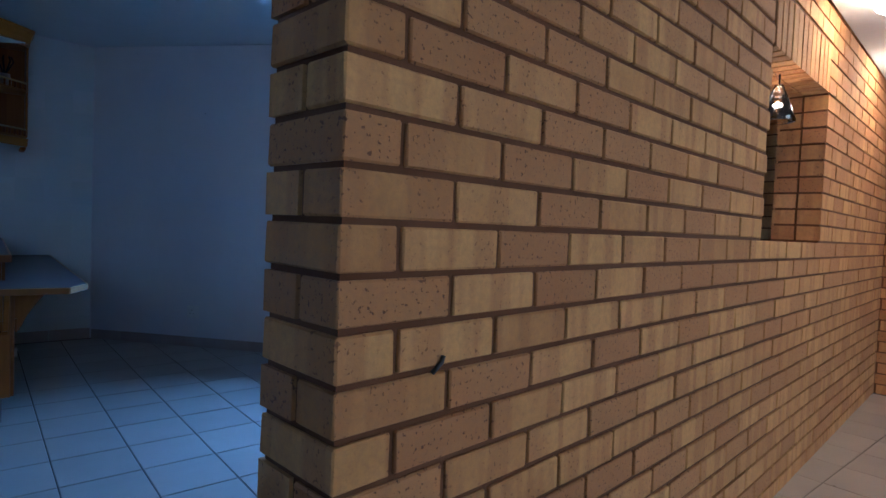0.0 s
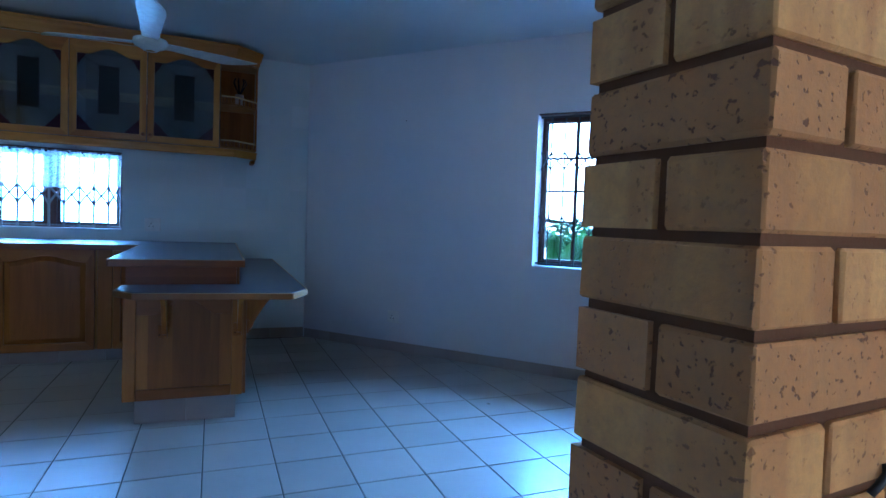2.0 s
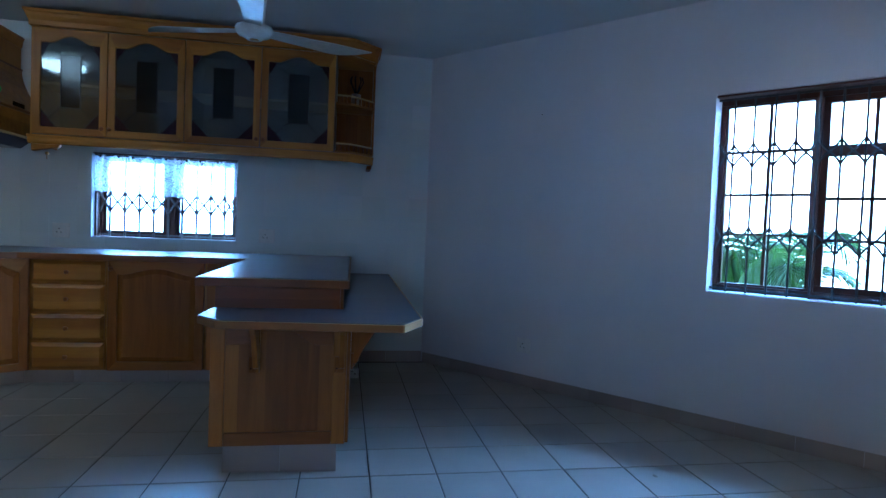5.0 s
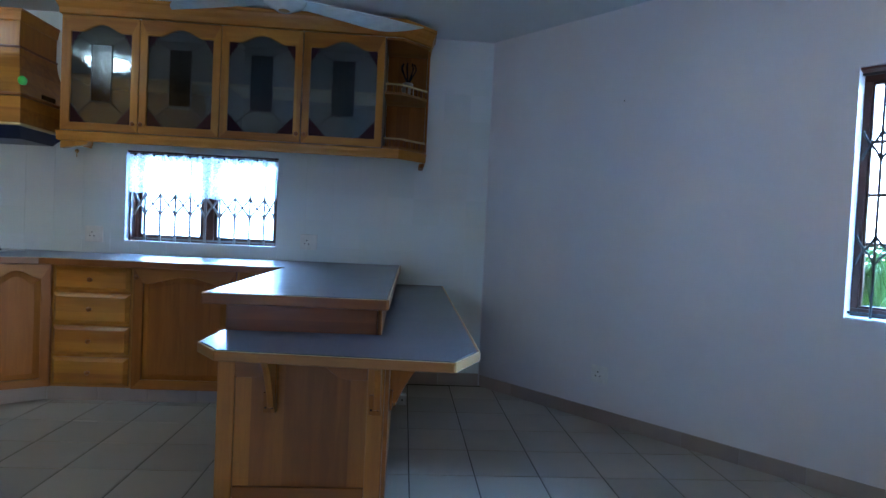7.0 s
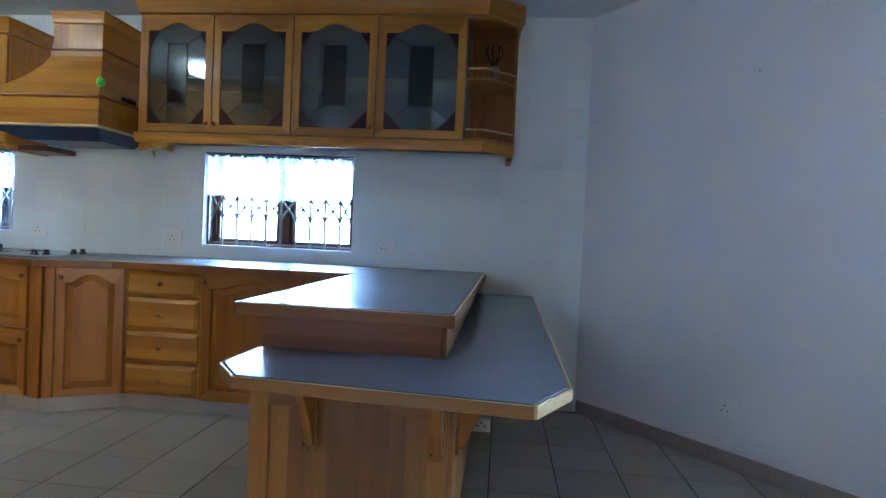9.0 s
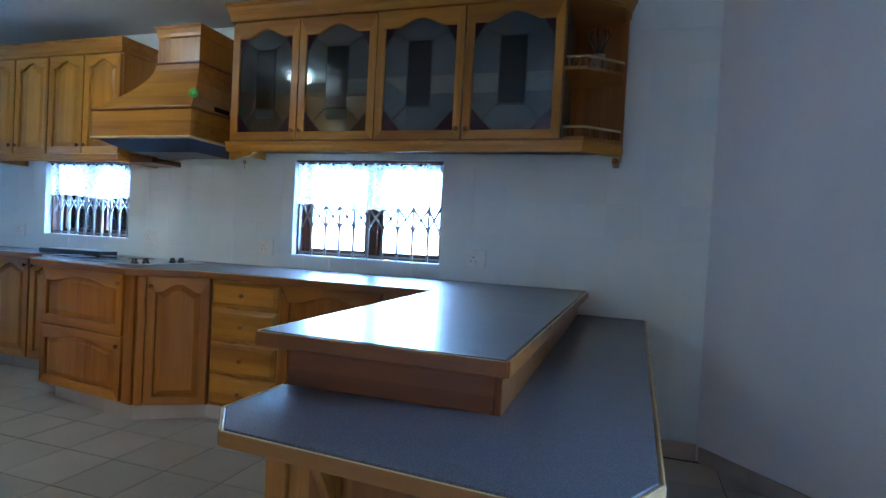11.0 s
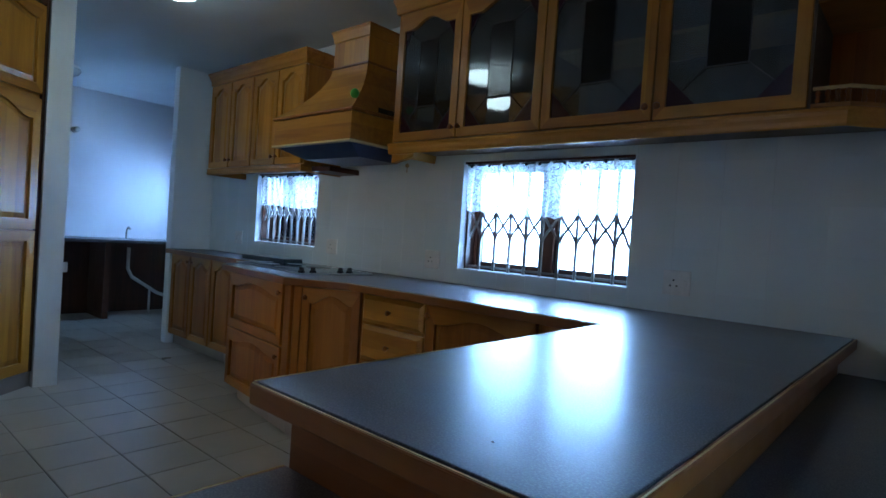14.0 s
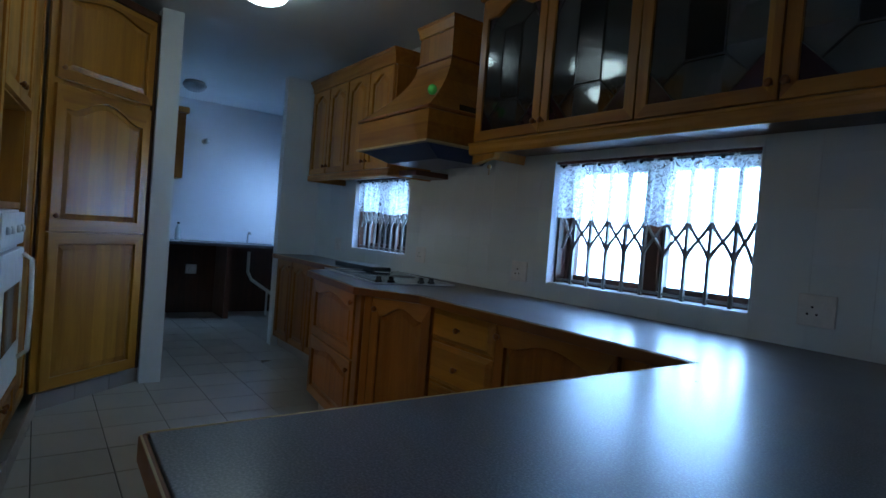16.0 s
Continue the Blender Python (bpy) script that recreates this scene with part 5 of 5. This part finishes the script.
def course_runs(c):
    z0, z1 = Z0 + (c - 1) * CO + J / 2, Z0 + c * CO - J / 2
    return max(z0, 0.0), min(z1, H - 0.002)


ncourse = 31
tasks = []
for c in range(0, ncourse + 1):
    z0, z1 = course_runs(c)
    if z1 - z0 < 0.02:
        continue
    header = c % 2 == 1
    s = 0.0
    first = True
    while s < 5.04:
        w = 0.122 if (first and header) else PITCH
        a, b = s, min(s + w, 5.045)
        s += w
        if first and header:
            tasks.append((a, 0.0, z0, b - a - J, 0.222, z1 - z0, None))
            first = False
            continue
        first = False
        for aa, bb in ((a, b),):
            zmid = (z0 + z1) / 2
            if OZ0 < zmid < OZ1 + PITCH:
                lo, hi = (O0, O1)
                parts_ = []
                if aa < lo:
                    parts_.append((aa, min(bb, lo)))
                if bb > hi + 0.08:
                    parts_.append((hi if aa < hi + 0.08 else aa, bb))
            else:
                parts_ = [(aa, bb)]
            for p, q in parts_:
                tasks.append((p, 0.0, z0, q - p - J, 0.105, z1 - z0, None))
                tasks.append((p, 0.117, z0, q - p - J, 0.105, z1 - z0, "bricks_rear"))
for k in range(12):
    w = (O1 - O0) / 12
    tasks.append((O0 + k * w, 0.0, OZ1 + 0.002, w - J, 0.11, PITCH - J, None))
    tasks.append((O0 + k * w, 0.117, OZ1 + 0.002, w - J, 0.11, PITCH - J, "bricks_rear"))
near = [t for t in tasks if t[6] is None and t[0] < 2.2 and 0.25 < t[2] < 2.4]
rest = [t for t in tasks if t not in near]
for t in near:
    lay(*t)
count = 300
for t in rest:
    lay(*t)
for c in range(0, 29):
    z0, z1 = course_runs(c)
    y = -4.9 + (0.119 if c % 2 else 0)
    while y < -0.02:
        add_box(loose["bricks_end"], 4.988, 5.01, y, min(y + PITCH - J, -0.004), z0, z1)
        y += PITCH
for c in range(0, 31):
    z0, z1 = course_runs(c)
    y = 3.45 + (0.119 if c % 2 else 0)
    while y < 4.3:
        add_box(loose["bricks_east"], 4.888, 4.91, y, y + PITCH - J, z0, z1)
        y += PITCH
for nm, bm in loose.items():
    ob = mesh_ob("bricks", bm, BRICK, {"bricks_end": end_wall, "bricks_east": far_wall}.get(nm, bw), kind="stuff")

# ---- floor tiles ----
P = 0.317
tile_bm = boxes((0.0028, P - 0.0028, 0.0028, P - 0.0028, -0.008, 0))
bmesh.ops.recalc_face_normals(tile_bm, faces=tile_bm.faces)
bmesh.ops.bevel(tile_bm, geom=[e for e in tile_bm.edges if all(v.co.z > -0.001 for v in e.verts)], offset=0.0022, segments=1, affect="EDGES")
tile_me = bpy.data.meshes.new("tile")
tile_bm.to_mesh(tile_me)
tile_bm.free()
tile_me.materials.append(TILE)
rt = random.Random(3)
rest_bm = bmesh.new()
n_tiles = 0
for i in range(-22, 19):
    for j in range(-23, 15):
        x, y = 0.182 + i * P, 5.160 + j * P
        cx, cy = x + P / 2, y + P / 2
        side = (cx - CORNER[0]) * -dy + (cy - CORNER[1]) * dx
        if cx < -6.7 or cx > 6.1 or cy < -2.1 or side > 0.22 or cy > 9.65 or (cx > -4.4 and cy > KY + 0.1):
            continue
        if -2.4 < x < 3.0 and 2.9 < y < 7.95 and n_tiles < 300:
            ob = new("tile", tile_me)
            ob.parent = floor
            ob.location = (x, y, rt.uniform(-0.0004, 0.0004))
            n_tiles += 1
        else:
            add_box(rest_bm, x + 0.0025, x + P - 0.0025, y + 0.0025, y + P - 0.0025, -0.008, rt.uniform(-0.0004, 0.0004))
mesh_ob("tiles", rest_bm, TILE, floor, kind="stuff")


# ---- skirting and wall tiles ----
def skirting(name, p0, p1, h=0.085, flip=1):
    length, ang = math.hypot(p1[0] - p0[0], p1[1] - p0[1]), math.degrees(math.atan2(p1[1] - p0[1], p1[0] - p0[0]))
    sk = thing(name, "beige tiled skirting along the wall", "skirting", pose(p0[0], p0[1], 0, 0, 0, ang), kind="structure")
    n = max(1, round(length / 0.317))
    for i in range(n):
        mesh_ob("tile", boxes((i * length / n + 0.001, (i + 1) * length / n - 0.001, -0.011, -0.001, 0, h)), SKIRT, sk, bevel=0)


skirting("skirting_1", (1.372, 8.036), on_diag(5.6, -0.001))
skirting("skirting_2", (0.735, KY - 0.006), (1.355, KY - 0.006), 0.095)
bm = bmesh.new()
TS = 0.2
for i in range(-23, 8):
    for j in range(0, 13):
        x0, x1, z0, z1 = i * TS + 0.0006, (i + 1) * TS - 0.0006, j * TS + 0.0106, (j + 1) * TS + 0.0094
        x0, x1 = max(x0, -4.508), min(x1, 1.355)
        if x1 - x0 < 0.01:
            continue
        cells = [(x0, x1, z0, z1)]
        for a, b, c, d in (KW1, KW2):
            nxt = []
            for p, q, r, s in cells:
                if q <= a or p >= b or s <= c or r >= d:
                    nxt.append((p, q, r, s))
                    continue
                if p < a:
                    nxt.append((p, a, r, s))
                if q > b:
                    nxt.append((b, q, r, s))
                m0, m1 = max(p, a), min(q, b)
                if r < c:
                    nxt.append((m0, m1, r, c))
                if s > d:
                    nxt.append((m0, m1, d, s))
            cells = nxt
        for p, q, r, s in cells:
            if q - p > 0.004 and s - r > 0.004:
                add_box(bm, p, q, KY - 0.003, KY - 0.0005, r, s)
mesh_ob("wall_tiles", bm, WALLTILE, kind="stuff", label="pale glazed kitchen wall tiles").name = "wall_tiles"
